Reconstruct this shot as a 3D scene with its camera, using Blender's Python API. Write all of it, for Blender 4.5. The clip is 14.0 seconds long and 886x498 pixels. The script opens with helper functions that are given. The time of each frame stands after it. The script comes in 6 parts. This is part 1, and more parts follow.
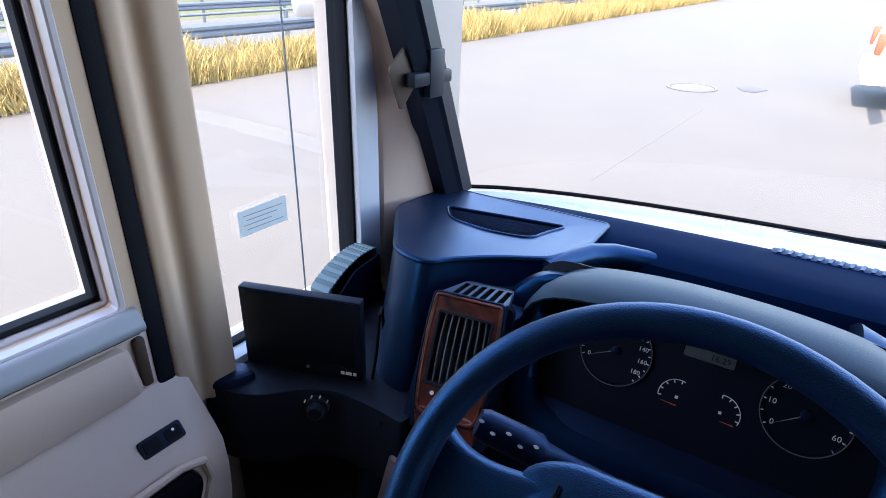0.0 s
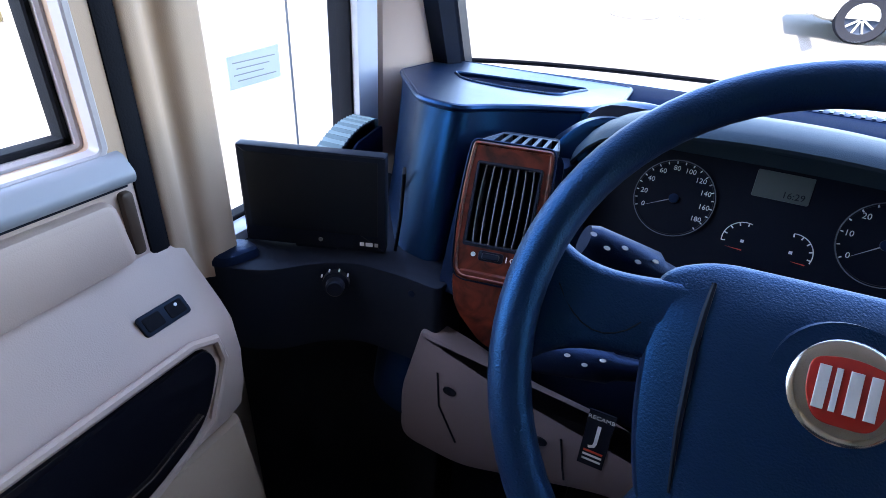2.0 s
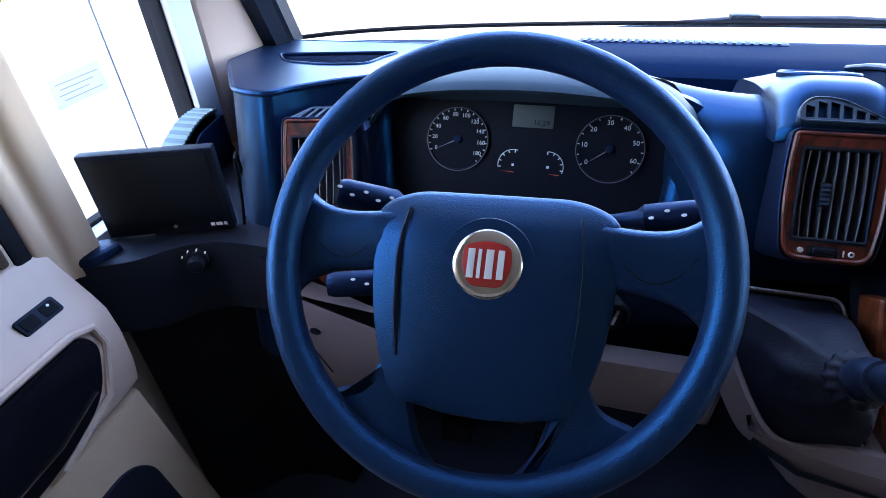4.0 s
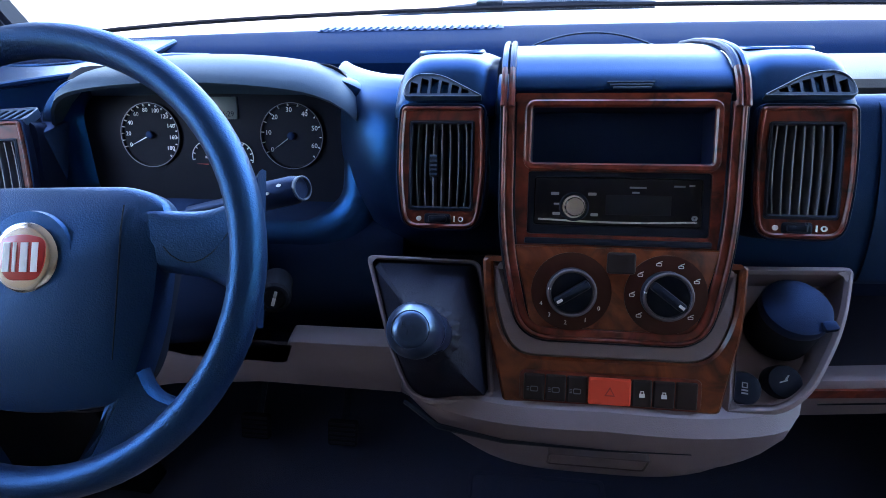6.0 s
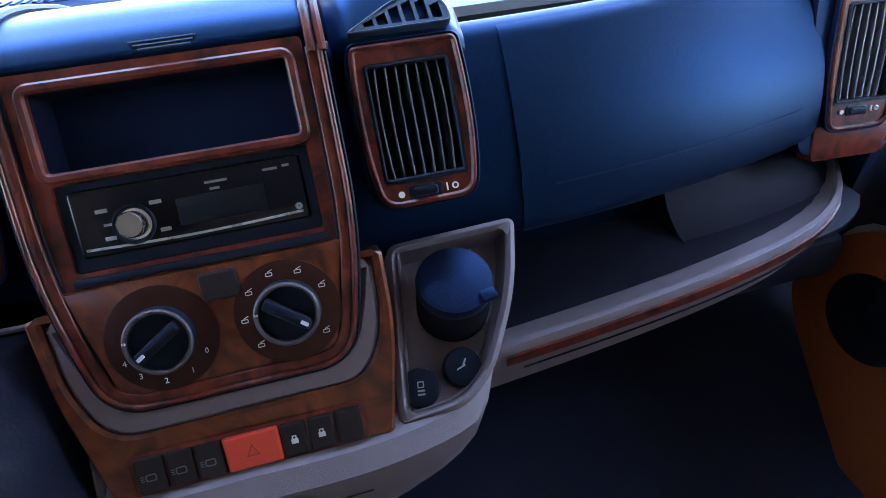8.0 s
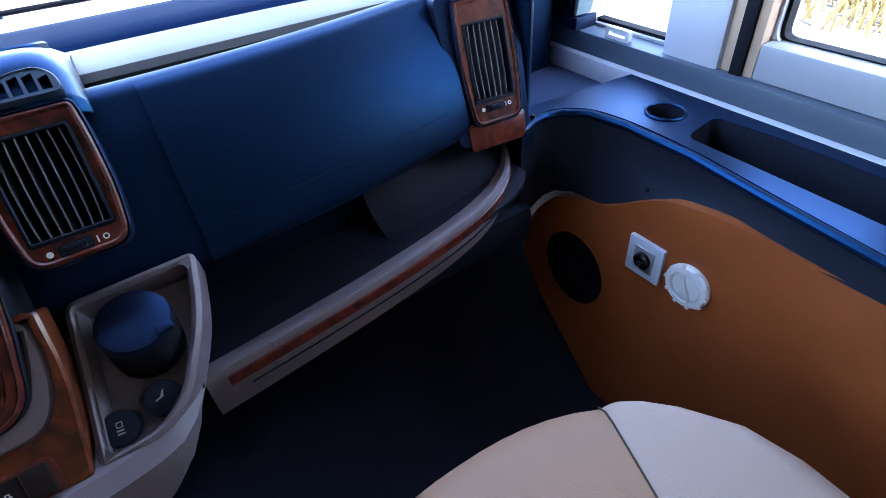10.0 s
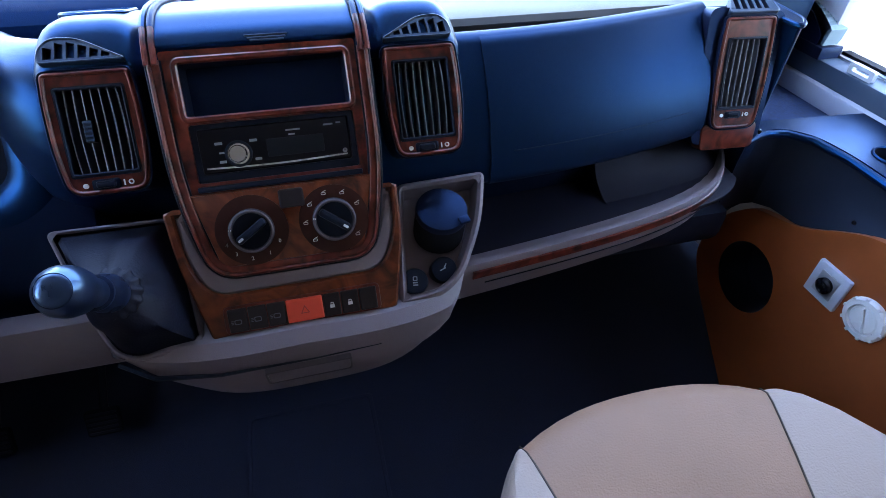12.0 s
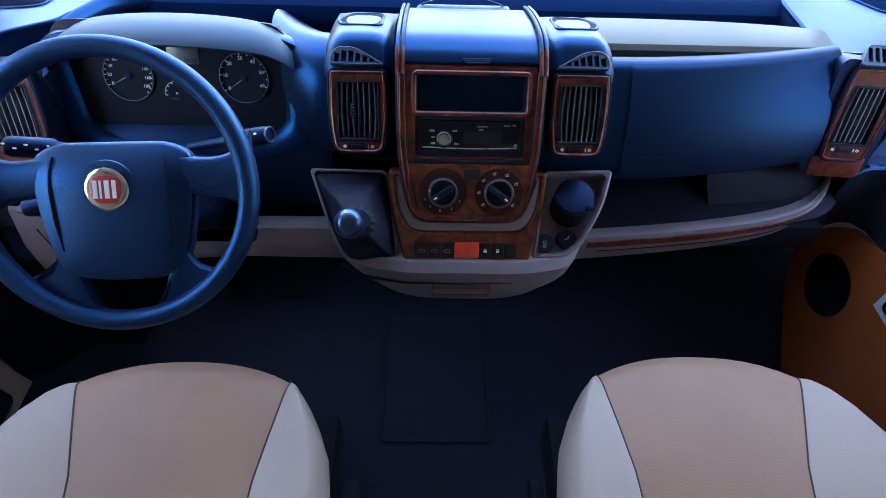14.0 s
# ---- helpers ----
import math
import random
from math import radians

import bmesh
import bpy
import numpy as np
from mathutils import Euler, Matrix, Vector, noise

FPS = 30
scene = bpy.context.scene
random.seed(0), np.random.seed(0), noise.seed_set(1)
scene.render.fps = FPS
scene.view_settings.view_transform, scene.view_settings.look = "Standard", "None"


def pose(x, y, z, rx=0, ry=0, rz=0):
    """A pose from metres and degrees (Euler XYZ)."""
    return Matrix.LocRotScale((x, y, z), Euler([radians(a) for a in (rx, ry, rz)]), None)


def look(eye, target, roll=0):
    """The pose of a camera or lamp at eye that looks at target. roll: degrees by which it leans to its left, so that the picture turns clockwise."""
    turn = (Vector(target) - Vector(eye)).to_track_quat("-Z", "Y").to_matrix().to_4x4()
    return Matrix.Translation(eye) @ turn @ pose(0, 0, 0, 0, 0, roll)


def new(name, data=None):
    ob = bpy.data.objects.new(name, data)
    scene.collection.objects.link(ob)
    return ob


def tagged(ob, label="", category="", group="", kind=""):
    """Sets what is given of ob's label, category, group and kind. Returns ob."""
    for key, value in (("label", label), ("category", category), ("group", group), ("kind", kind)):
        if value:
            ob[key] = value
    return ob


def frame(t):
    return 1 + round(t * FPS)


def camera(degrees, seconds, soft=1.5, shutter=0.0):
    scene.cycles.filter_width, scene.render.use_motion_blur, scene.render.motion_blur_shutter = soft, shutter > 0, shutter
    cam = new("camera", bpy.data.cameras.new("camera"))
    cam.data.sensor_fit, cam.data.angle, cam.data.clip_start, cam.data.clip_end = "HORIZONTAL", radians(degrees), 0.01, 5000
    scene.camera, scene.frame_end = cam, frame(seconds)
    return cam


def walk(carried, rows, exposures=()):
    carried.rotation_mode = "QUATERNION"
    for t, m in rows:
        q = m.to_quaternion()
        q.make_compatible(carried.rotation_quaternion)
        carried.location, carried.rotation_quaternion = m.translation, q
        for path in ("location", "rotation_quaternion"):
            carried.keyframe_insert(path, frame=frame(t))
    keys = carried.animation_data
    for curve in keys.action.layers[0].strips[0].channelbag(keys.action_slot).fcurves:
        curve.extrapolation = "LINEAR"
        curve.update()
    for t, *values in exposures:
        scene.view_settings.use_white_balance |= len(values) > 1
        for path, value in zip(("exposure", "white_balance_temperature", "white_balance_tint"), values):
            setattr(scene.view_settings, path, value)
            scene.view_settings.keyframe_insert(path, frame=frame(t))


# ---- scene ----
cam = camera(78.1, 14.0, soft=0.5)
PATH = [
    (0, (-0.538, -0.542, 1.243), (-1.51, 0.992, 0.406), 1.7),
    (0.5, (-0.575, -0.537, 1.165), (-1.505, 0.969, 0.233), 2.7),
    (1, (-0.617, -0.531, 1.113), (-1.5, 0.966, 0.124), 2.8),
    (1.5, (-0.651, -0.551, 1.093), (-1.441, 0.986, 0.086), 3.4),
    (2, (-0.661, -0.579, 1.089), (-1.388, 0.982, 0.071), 3.4),
    (2.2, (-0.655, -0.591, 1.089), (-1.355, 0.978, 0.066), 3.0),
    (4.3, (-0.423, -0.651, 1.162), (-0.904, 0.902, -0.002), -3.7),
    (4.5, (-0.396, -0.661, 1.153), (-0.855, 0.914, 0.011), -2.8),
    (5, (-0.297, -0.667, 1.16), (-0.725, 0.911, 0.009), -2.7),
    (5.5, (-0.201, -0.645, 1.156), (-0.567, 0.938, -0.01), -3.3),
    (6, (-0.114, -0.593, 1.137), (-0.376, 1.0, -0.043), -3.6),
    (6.5, (-0.06, -0.533, 1.112), (-0.191, 1.054, -0.099), -3.6),
    (7, (0.005, -0.493, 1.077), (-0.008, 1.09, -0.145), -5.5),
    (7.5, (0.055, -0.475, 1.067), (0.172, 1.071, -0.196), -4.8),
    (7.9, (0.118, -0.476, 1.064), (0.356, 1.057, -0.198), -5.2),
    (8, (0.117, -0.462, 1.058), (0.432, 1.04, -0.224), -4.2),
    (8.5, (0.202, -0.482, 1.052), (0.754, 0.961, -0.218), -3.9),
    (9, (0.27, -0.512, 1.063), (0.998, 0.839, -0.22), -3.8),
    (9.2, (0.29, -0.531, 1.062), (1.085, 0.815, -0.186), -5.1),
    (11.3, (0.152, -0.674, 1.167), (0.92, 0.636, -0.136), -2.6),
    (11.5, (0.121, -0.675, 1.168), (0.796, 0.677, -0.142), -1.4),
    (12, (0.032, -0.682, 1.173), (0.457, 0.75, -0.157), 2.1),
    (12.5, (-0.035, -0.692, 1.184), (0.149, 0.757, -0.183), 3.1),
    (13, (-0.055, -0.719, 1.233), (0.014, 0.62, -0.251), 3.0),
    (13.5, (-0.065, -0.779, 1.318), (-0.005, 0.517, -0.204), 2.7),
    (14, (-0.071, -0.836, 1.432), (-0.026, 0.444, -0.105), 2.3),
]
walk(cam, [(t, look(eye, target, roll)) for t, eye, target, roll in PATH], [(0, 3.52, 6900, 13), (0.8, 3.82, 6900, 13), (1.5, 4.07, 6900, 13), (5, 4.82, 6600, 13), (7, 5.04, 6600, 13), (8, 5.24, 6600, 13), (9, 4.82, 6600, 13), (11.5, 4.77, 6600, 13), (12.5, 5.15, 6600, 13), (13.2, 5.22, 6600, 13), (14, 4.77, 6600, 13)])

# ---- light ----
world = bpy.data.worlds.new("sky")
scene.world = world
world.use_nodes = True
SUN_HEIGHT, SUN_TURN = 60.0, 181.0
wn = world.node_tree.nodes
sky = wn.new("ShaderNodeTexSky")
sky.sky_type, sky.sun_disc = "NISHITA", False
sky.sun_elevation, sky.sun_rotation = radians(SUN_HEIGHT), radians(SUN_TURN)
world.node_tree.links.new(sky.outputs[0], wn["Background"].inputs[0])
wn["Background"].inputs[1].default_value = 0.15
sun = new("sun", bpy.data.lights.new("sun", "SUN"))
sun.data.energy, sun.data.angle, sun.data.color = 2.0, radians(0.6), (1.0, 0.95, 0.87)
_a, _e = radians(SUN_TURN), radians(SUN_HEIGHT)
sun.matrix_world = look((0, 0, 0), (-math.sin(_a) * math.cos(_e), -math.cos(_a) * math.cos(_e), -math.sin(_e)))


# ---- materials ----
def material(name, base, rough=0.5, metal=0.0, grain=0.0, grain_size=400.0, stain=0.12, stain_size=6.0, coat=0.0, spec=0.5, tint=None):
    m = bpy.data.materials.new(name)
    m.use_nodes = True
    n, l = m.node_tree.nodes, m.node_tree.links
    b = n["Principled BSDF"]
    b.inputs["Roughness"].default_value, b.inputs["Metallic"].default_value = rough, metal
    b.inputs["Specular IOR Level"].default_value = spec
    if tint:
        b.inputs["Specular Tint"].default_value = (*tint, 1)
    b.inputs["Coat Weight"].default_value, b.inputs["Coat Roughness"].default_value = coat, 0.08
    co = n.new("ShaderNodeTexCoord")
    big = n.new("ShaderNodeTexNoise")
    big.inputs["Scale"].default_value, big.inputs["Detail"].default_value = stain_size, 5
    l.new(co.outputs["Object"], big.inputs["Vector"])
    mix = n.new("ShaderNodeMix")
    mix.data_type = "RGBA"
    mix.inputs[6].default_value = (*[c * (1 - stain) for c in base], 1)
    mix.inputs[7].default_value = (*[min(1, c * (1 + stain)) for c in base], 1)
    l.new(big.outputs["Fac"], mix.inputs[0])
    l.new(mix.outputs[2], b.inputs["Base Color"])
    ramp = n.new("ShaderNodeMapRange")
    ramp.inputs[3].default_value, ramp.inputs[4].default_value = max(0.02, rough - 0.1), min(1, rough + 0.1)
    l.new(big.outputs["Fac"], ramp.inputs[0])
    l.new(ramp.outputs[0], b.inputs["Roughness"])
    if grain:
        fine = n.new("ShaderNodeTexNoise")
        fine.inputs["Scale"].default_value, fine.inputs["Detail"].default_value = grain_size, 2
        l.new(co.outputs["Object"], fine.inputs["Vector"])
        bump = n.new("ShaderNodeBump")
        bump.inputs["Strength"].default_value, bump.inputs["Distance"].default_value = grain, 0.001
        l.new(fine.outputs["Fac"], bump.inputs["Height"])
        l.new(bump.outputs[0], b.inputs["Normal"])
    return m


def sheened(m, colour, rough):
    """A soft tinted gloss added to a material."""
    n, l = m.node_tree.nodes, m.node_tree.links
    b = n["Principled BSDF"]
    gloss, add = n.new("ShaderNodeBsdfGlossy"), n.new("ShaderNodeAddShader")
    gloss.inputs["Color"].default_value, gloss.inputs["Roughness"].default_value = (*colour, 1), rough
    if b.inputs["Normal"].is_linked:
        l.new(b.inputs["Normal"].links[0].from_socket, gloss.inputs["Normal"])
    l.new(b.outputs[0], add.inputs[0])
    l.new(gloss.outputs[0], add.inputs[1])
    l.new(add.outputs[0], n["Material Output"].inputs[0])
    return m


def burl_wood(name, dark, light):
    m = material(name, dark, 0.38, coat=0.28, spec=0.25)
    m.node_tree.nodes["Principled BSDF"].inputs["Coat Roughness"].default_value = 0.15
    n, l = m.node_tree.nodes, m.node_tree.links
    co = n.new("ShaderNodeTexCoord")
    warp = n.new("ShaderNodeTexNoise")
    warp.inputs["Scale"].default_value, warp.inputs["Detail"].default_value, warp.inputs["Distortion"].default_value = 26, 8, 1.6
    l.new(co.outputs["Object"], warp.inputs["Vector"])
    wide = n.new("ShaderNodeTexNoise")
    wide.inputs["Scale"].default_value = 9
    l.new(co.outputs["Object"], wide.inputs["Vector"])
    add = n.new("ShaderNodeMath")
    add.operation = "MULTIPLY_ADD"
    l.new(warp.outputs["Fac"], add.inputs[0])
    add.inputs[1].default_value = 0.75
    half = n.new("ShaderNodeMath")
    half.operation = "MULTIPLY"
    half.inputs[1].default_value = 0.3
    l.new(wide.outputs["Fac"], half.inputs[0])
    l.new(half.outputs[0], add.inputs[2])
    ramp = n.new("ShaderNodeValToRGB")
    ramp.color_ramp.elements[0].position, ramp.color_ramp.elements[0].color = 0.36, (*dark, 1)
    ramp.color_ramp.elements[1].position, ramp.color_ramp.elements[1].color = 0.68, (*light, 1)
    l.new(add.outputs[0], ramp.inputs[0])
    l.new(ramp.outputs[0], n["Principled BSDF"].inputs["Base Color"])
    return m


def glass(name, tint=(1, 1, 1)):
    m = bpy.data.materials.new(name)
    m.use_nodes = True
    n, l = m.node_tree.nodes, m.node_tree.links
    n.remove(n["Principled BSDF"])
    clear, gloss, mix = n.new("ShaderNodeBsdfTransparent"), n.new("ShaderNodeBsdfGlossy"), n.new("ShaderNodeMixShader")
    clear.inputs[0].default_value = (*tint, 1)
    gloss.inputs["Roughness"].default_value = 0.02
    fr = n.new("ShaderNodeLayerWeight")
    steep = n.new("ShaderNodeMath")
    steep.operation = "POWER"
    steep.inputs[1].default_value = 5.0
    l.new(fr.outputs["Facing"], steep.inputs[0])
    gain = n.new("ShaderNodeMath")
    gain.operation = "MULTIPLY_ADD"
    gain.inputs[1].default_value, gain.inputs[2].default_value = 0.5, 0.03
    l.new(steep.outputs[0], gain.inputs[0])
    l.new(gain.outputs[0], mix.inputs[0])
    l.new(clear.outputs[0], mix.inputs[1])
    l.new(gloss.outputs[0], mix.inputs[2])
    l.new(mix.outputs[0], n["Material Output"].inputs[0])
    return m


DASH = sheened(material("blue_grey_dash_plastic", (0.0028, 0.0072, 0.022), 0.42, grain=0.16, grain_size=900, spec=0.20, tint=(0.05, 0.5, 1.0)), (0.0012, 0.0135, 0.045), 0.26)
DECK = material("matt_navy_deck_plastic", (0.0022, 0.0098, 0.036), 0.85, grain=0.4, grain_size=700, spec=0.06, tint=(0.05, 0.5, 1.0))
LID = sheened(material("soft_navy_lid_plastic", (0.0030, 0.0072, 0.021), 0.55, grain=0.2, grain_size=900, spec=0.16, tint=(0.05, 0.5, 1.0)), (0.0010, 0.0085, 0.029), 0.38)
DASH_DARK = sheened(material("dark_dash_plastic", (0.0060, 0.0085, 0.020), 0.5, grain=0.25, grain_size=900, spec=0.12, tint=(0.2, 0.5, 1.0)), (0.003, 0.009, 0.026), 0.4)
BLACK = material("black_plastic", (0.012, 0.014, 0.022), 0.45, grain=0.1, spec=0.18, tint=(0.4, 0.65, 1.0))
GLOSS_BLACK = material("gloss_black_plastic", (0.006, 0.006, 0.009), 0.16, spec=0.22)
RUBBER = material("black_rubber", (0.008, 0.009, 0.013), 0.8, grain=0.3, spec=0.1)
WHEEL = sheened(material("steering_wheel_leatherette", (0.0065, 0.0160, 0.044), 0.48, grain=0.5, grain_size=650, spec=0.22, tint=(0.2, 0.6, 1.0)), (0.0025, 0.0210, 0.060), 0.30)
GREY = material("warm_grey_plastic", (0.185, 0.150, 0.163), 0.5, grain=0.3, grain_size=700)
TRAY_GREY = material("dark_warm_grey_plastic", (0.075, 0.062, 0.070), 0.5, grain=0.25, grain_size=900)
KNOB = sheened(material("smooth_knob_plastic", (0.008, 0.012, 0.026), 0.30, stain=0.2, spec=0.3), (0.008, 0.034, 0.080), 0.27)
SHELF = material("grey_shelf_plastic", (0.011, 0.011, 0.020), 0.6, grain=0.3, grain_size=900, spec=0.15)
# Paler than the dash: light falling on the hood is put into this colour.
HOOD = material("lit_hood_plastic", (0.030, 0.047, 0.066), 0.55, grain=0.3, grain_size=900, spec=0.25, tint=(0.3, 0.6, 1.0))
SLAT = material("grey_slat_plastic", (0.13, 0.14, 0.17), 0.4, stain=0.05)
# Paler than the dash: sky glare on the grille slats is put into this colour.
GRILLE = material("glare_pale_grille_plastic", (0.022, 0.045, 0.082), 0.45, grain=0.2, grain_size=900)
CREAM = material("cream_dash_strip", (0.055, 0.052, 0.047), 0.55, grain=0.3, grain_size=900, spec=0.2)
WOOD = burl_wood("glossy_burl_wood", (0.022, 0.0055, 0.0045), (0.20, 0.035, 0.019))
WOOD_LIGHT = burl_wood("glossy_light_burl_wood", (0.029, 0.0073, 0.0047), (0.215, 0.050, 0.016))
PANEL_WOOD = material("orange_beech_board", (0.28, 0.068, 0.017), 0.45, stain=0.25, stain_size=14)
BEIGE = material("beige_moulding", (0.51, 0.380, 0.318), 0.5, grain=0.2, grain_size=700, stain=0.06)
BEIGE_WARM = material("warm_beige_cover", (0.47, 0.335, 0.240), 0.6, grain=0.15, grain_size=900, stain=0.06)
NAVY = material("navy_grey_sill_plastic", (0.060, 0.088, 0.125), 0.5, stain=0.06)
SILL = material("pale_grey_sill_plastic", (0.26, 0.275, 0.31), 0.4, stain=0.06)
DOOR_FRAME = material("lilac_grey_door_frame", (0.40, 0.375, 0.40), 0.4, stain=0.05)
BLIND_LIT = material("lit_pleated_cloth", (0.12, 0.18, 0.21), 0.8)
PALE = material("pale_grey_window_frame", (0.50, 0.53, 0.60), 0.4, stain=0.05)
LEATHER = material("beige_seat_leatherette", (0.43, 0.318, 0.250), 0.5, grain=0.6, grain_size=350, stain=0.06)
LEATHER_TAN = material("taupe_seat_leatherette", (0.345, 0.188, 0.110), 0.5, grain=0.6, grain_size=350, stain=0.2)
BOOT = material("dark_boot_leather", (0.0062, 0.0075, 0.018), 0.6, grain=0.5, grain_size=300, spec=0.22)
CARPET = material("dark_carpet", (0.012, 0.018, 0.042), 0.95, grain=1.0, grain_size=500, stain=0.35)
BIN_FELT = material("blue_bin_felt", (0.012, 0.03, 0.08), 0.95, grain=1.0, grain_size=300, stain=0.6, stain_size=120)
# Pale, mostly non-metal: the chrome strip's bright reflection is put into the colour.
BRIGHT = material("chrome_shine_pale", (0.58, 0.56, 0.52), 0.28, 0.35, stain=0.25, stain_size=90)
CHROME = material("brushed_chrome", (0.75, 0.74, 0.70), 0.18, 1.0, stain=0.05)
SILVER = material("silver_paint", (0.42, 0.43, 0.45), 0.3, 0.6)
WHITE_MARK = material("white_print", (0.8, 0.8, 0.8), 0.5, stain=0.0)
RED = material("red_enamel", (0.40, 0.022, 0.018), 0.35, stain=0.1, coat=0.3)
HAZARD = material("red_hazard_button", (0.75, 0.065, 0.03), 0.4, stain=0.05)
LCD = material("grey_green_display", (0.075, 0.095, 0.098), 0.3, stain=0.05)
CLUSTER_BLACK = material("matt_navy_instrument_face", (0.0045, 0.0065, 0.014), 0.6, grain=0.1, spec=0.12)
WHITE_PAINT = material("white_paint", (0.70, 0.70, 0.70), 0.3, coat=0.4, stain=0.03)
CONCRETE = material("pale_concrete", (0.056, 0.0505, 0.0455), 0.85, grain=0.6, grain_size=60, stain=0.2, stain_size=0.7)
DIAL_BROWN = material("dark_brown_dial_plastic", (0.040, 0.012, 0.008), 0.4, stain=0.3, stain_size=60, spec=0.15)
WORN = material("worn_grey_concrete", (0.062, 0.060, 0.058), 0.85, grain=0.5, grain_size=60)
BANK = material("olive_scrub_bank", (0.050, 0.056, 0.026), 0.9, grain=1.0, grain_size=4, stain=0.6, stain_size=0.5)
ASPHALT = material("asphalt", (0.042, 0.043, 0.047), 0.9, grain=0.8, grain_size=80)
GALVANISED = material("galvanised_steel", (0.085, 0.10, 0.125), 0.5, 0.2)
DRY_GRASS = material("straw_grass", (0.26, 0.185, 0.062), 0.8, stain=0.35, stain_size=3)
GREEN_GRASS = material("green_scrub", (0.07, 0.08, 0.025), 0.8, stain=0.5, stain_size=2)
CLEAR = glass("clear_glass")
SCREEN = material("black_screen", (0.006, 0.008, 0.012), 0.45, stain=0.0, spec=0.2)
CEILING_MAT = material("pale_lining", (0.62, 0.58, 0.54), 0.8, grain=0.3, stain=0.04)
REAR_BOUNCE = material("pale_bounce_panel", (0.48, 0.40, 0.34), 0.6)
BROWN = material("brown_plastic", (0.055, 0.032, 0.020), 0.6)
SWITCH = material("dark_brown_switch_plastic", (0.020, 0.014, 0.015), 0.45, grain=0.15, spec=0.25)
WALL_MAT = material("beige_side_lining", (0.42, 0.35, 0.30), 0.7, stain=0.08)
BLIND = material("shaded_pleated_cloth", (0.07, 0.115, 0.14), 0.8)
PAPER = material("pale_paper_notice", (0.55, 0.60, 0.62), 0.7, stain=0.04)


# ---- mesh helpers ----


def link(name, bm, mat, parent=None, label="", smooth=True, m=None):
    me = bpy.data.meshes.new(name)
    if m is not None:
        bm.transform(m)
    bmesh.ops.recalc_face_normals(bm, faces=bm.faces)
    bm.to_mesh(me)
    bm.free()
    me.materials.append(mat)
    if smooth:
        me.shade_smooth()
        me.set_sharp_from_angle(angle=radians(35))
    ob = new(name, me)
    ob.parent = parent
    if label:
        ob["label"] = label
    return ob


def part(name, bm, mat, parent, label="", m=None, smooth=True):
    return link(name, bm, mat, parent, label, smooth, m)


def thing(name, label, category, group="", kind=""):
    return tagged(new(name), label, category, group, kind)


def basis(origin, u, v):
    """Plane frame: u to the right, v up the plane, n towards the viewer."""
    u, v = Vector(u).normalized(), Vector(v).normalized()
    n = u.cross(v).normalized()
    m = Matrix((u, n.cross(u), n)).transposed().to_4x4()
    m.translation = Vector(origin)
    return m


def rounded(points, r, n=5):
    """Polygon with rounded corners; r a number or one for each corner."""
    out, k = [], len(points)
    rs = r if isinstance(r, (list, tuple)) else [r] * k
    for i in range(k):
        p, a, b = Vector(points[i]), Vector(points[i - 1]), Vector(points[(i + 1) % k])
        da, db = a - p, b - p
        rr = min(rs[i], da.length * 0.49, db.length * 0.49)
        if rr < 1e-5:
            out.append((p.x, p.y))
            continue
        s, e = p + da.normalized() * rr, p + db.normalized() * rr
        for j in range(n + 1):
            t = j / n
            q = s * (1 - t) ** 2 + p * 2 * t * (1 - t) + e * t * t
            out.append((q.x, q.y))
    return out


def oval(cx, cy, rx, ry, n=32):
    return [(cx + rx * math.cos(2 * math.pi * i / n), cy + ry * math.sin(2 * math.pi * i / n)) for i in range(n)]


def rect(x0, y0, x1, y1):
    return [(x0, y0), (x1, y0), (x1, y1), (x0, y1)]


def skin(loops, close_start=True, close_end=True, around=True, bm=None):
    """Quads between loops with the same number of points."""
    bm = bm or bmesh.new()
    rows = [[bm.verts.new(p) for p in lp] for lp in loops]
    k = len(rows[0])
    for a, b in zip(rows, rows[1:]):
        for i in range(k if around else k - 1):
            j = (i + 1) % k
            bm.faces.new((a[i], a[j], b[j], b[i]))
    if close_start:
        bm.faces.new(rows[0][::-1])
    if close_end:
        bm.faces.new(rows[-1])
    return bm


def shrink(outline, d):
    """Outline moved inwards by d, for a counterclockwise or clockwise polygon."""
    k = len(outline)
    area = sum(outline[i - 1][0] * outline[i][1] - outline[i][0] * outline[i - 1][1] for i in range(k))
    sgn = 1 if area > 0 else -1
    out = []
    for i in range(k):
        p, a, b = Vector(outline[i]), Vector(outline[i - 1]), Vector(outline[(i + 1) % k])
        t1 = (p - a).normalized() if (p - a).length > 1e-7 else Vector((1, 0))
        t2 = (b - p).normalized() if (b - p).length > 1e-7 else t1
        nrm = Vector((-t1.y - t2.y, t1.x + t2.x))
        nrm = nrm.normalized() if nrm.length > 1e-6 else Vector((-t1.y, t1.x))
        c = max(0.4, nrm.dot(Vector((-t1.y, t1.x))))
        q = p + nrm * (sgn * d / c)
        out.append((q.x, q.y))
    return out


def slab(outline, z0, z1, bevel=0.002, bm=None):
    """Plate with the outline, from z0 to z1, its upper edge rounded."""
    b = min(bevel, abs(z1 - z0) * 0.9)
    lv = [(outline, z0), (outline, z1 - b), (shrink(outline, b * 0.3), z1 - b * 0.3), (shrink(outline, b), z1)]
    return skin([[(x, y, z) for x, y in o] for o, z in lv], bm=bm)


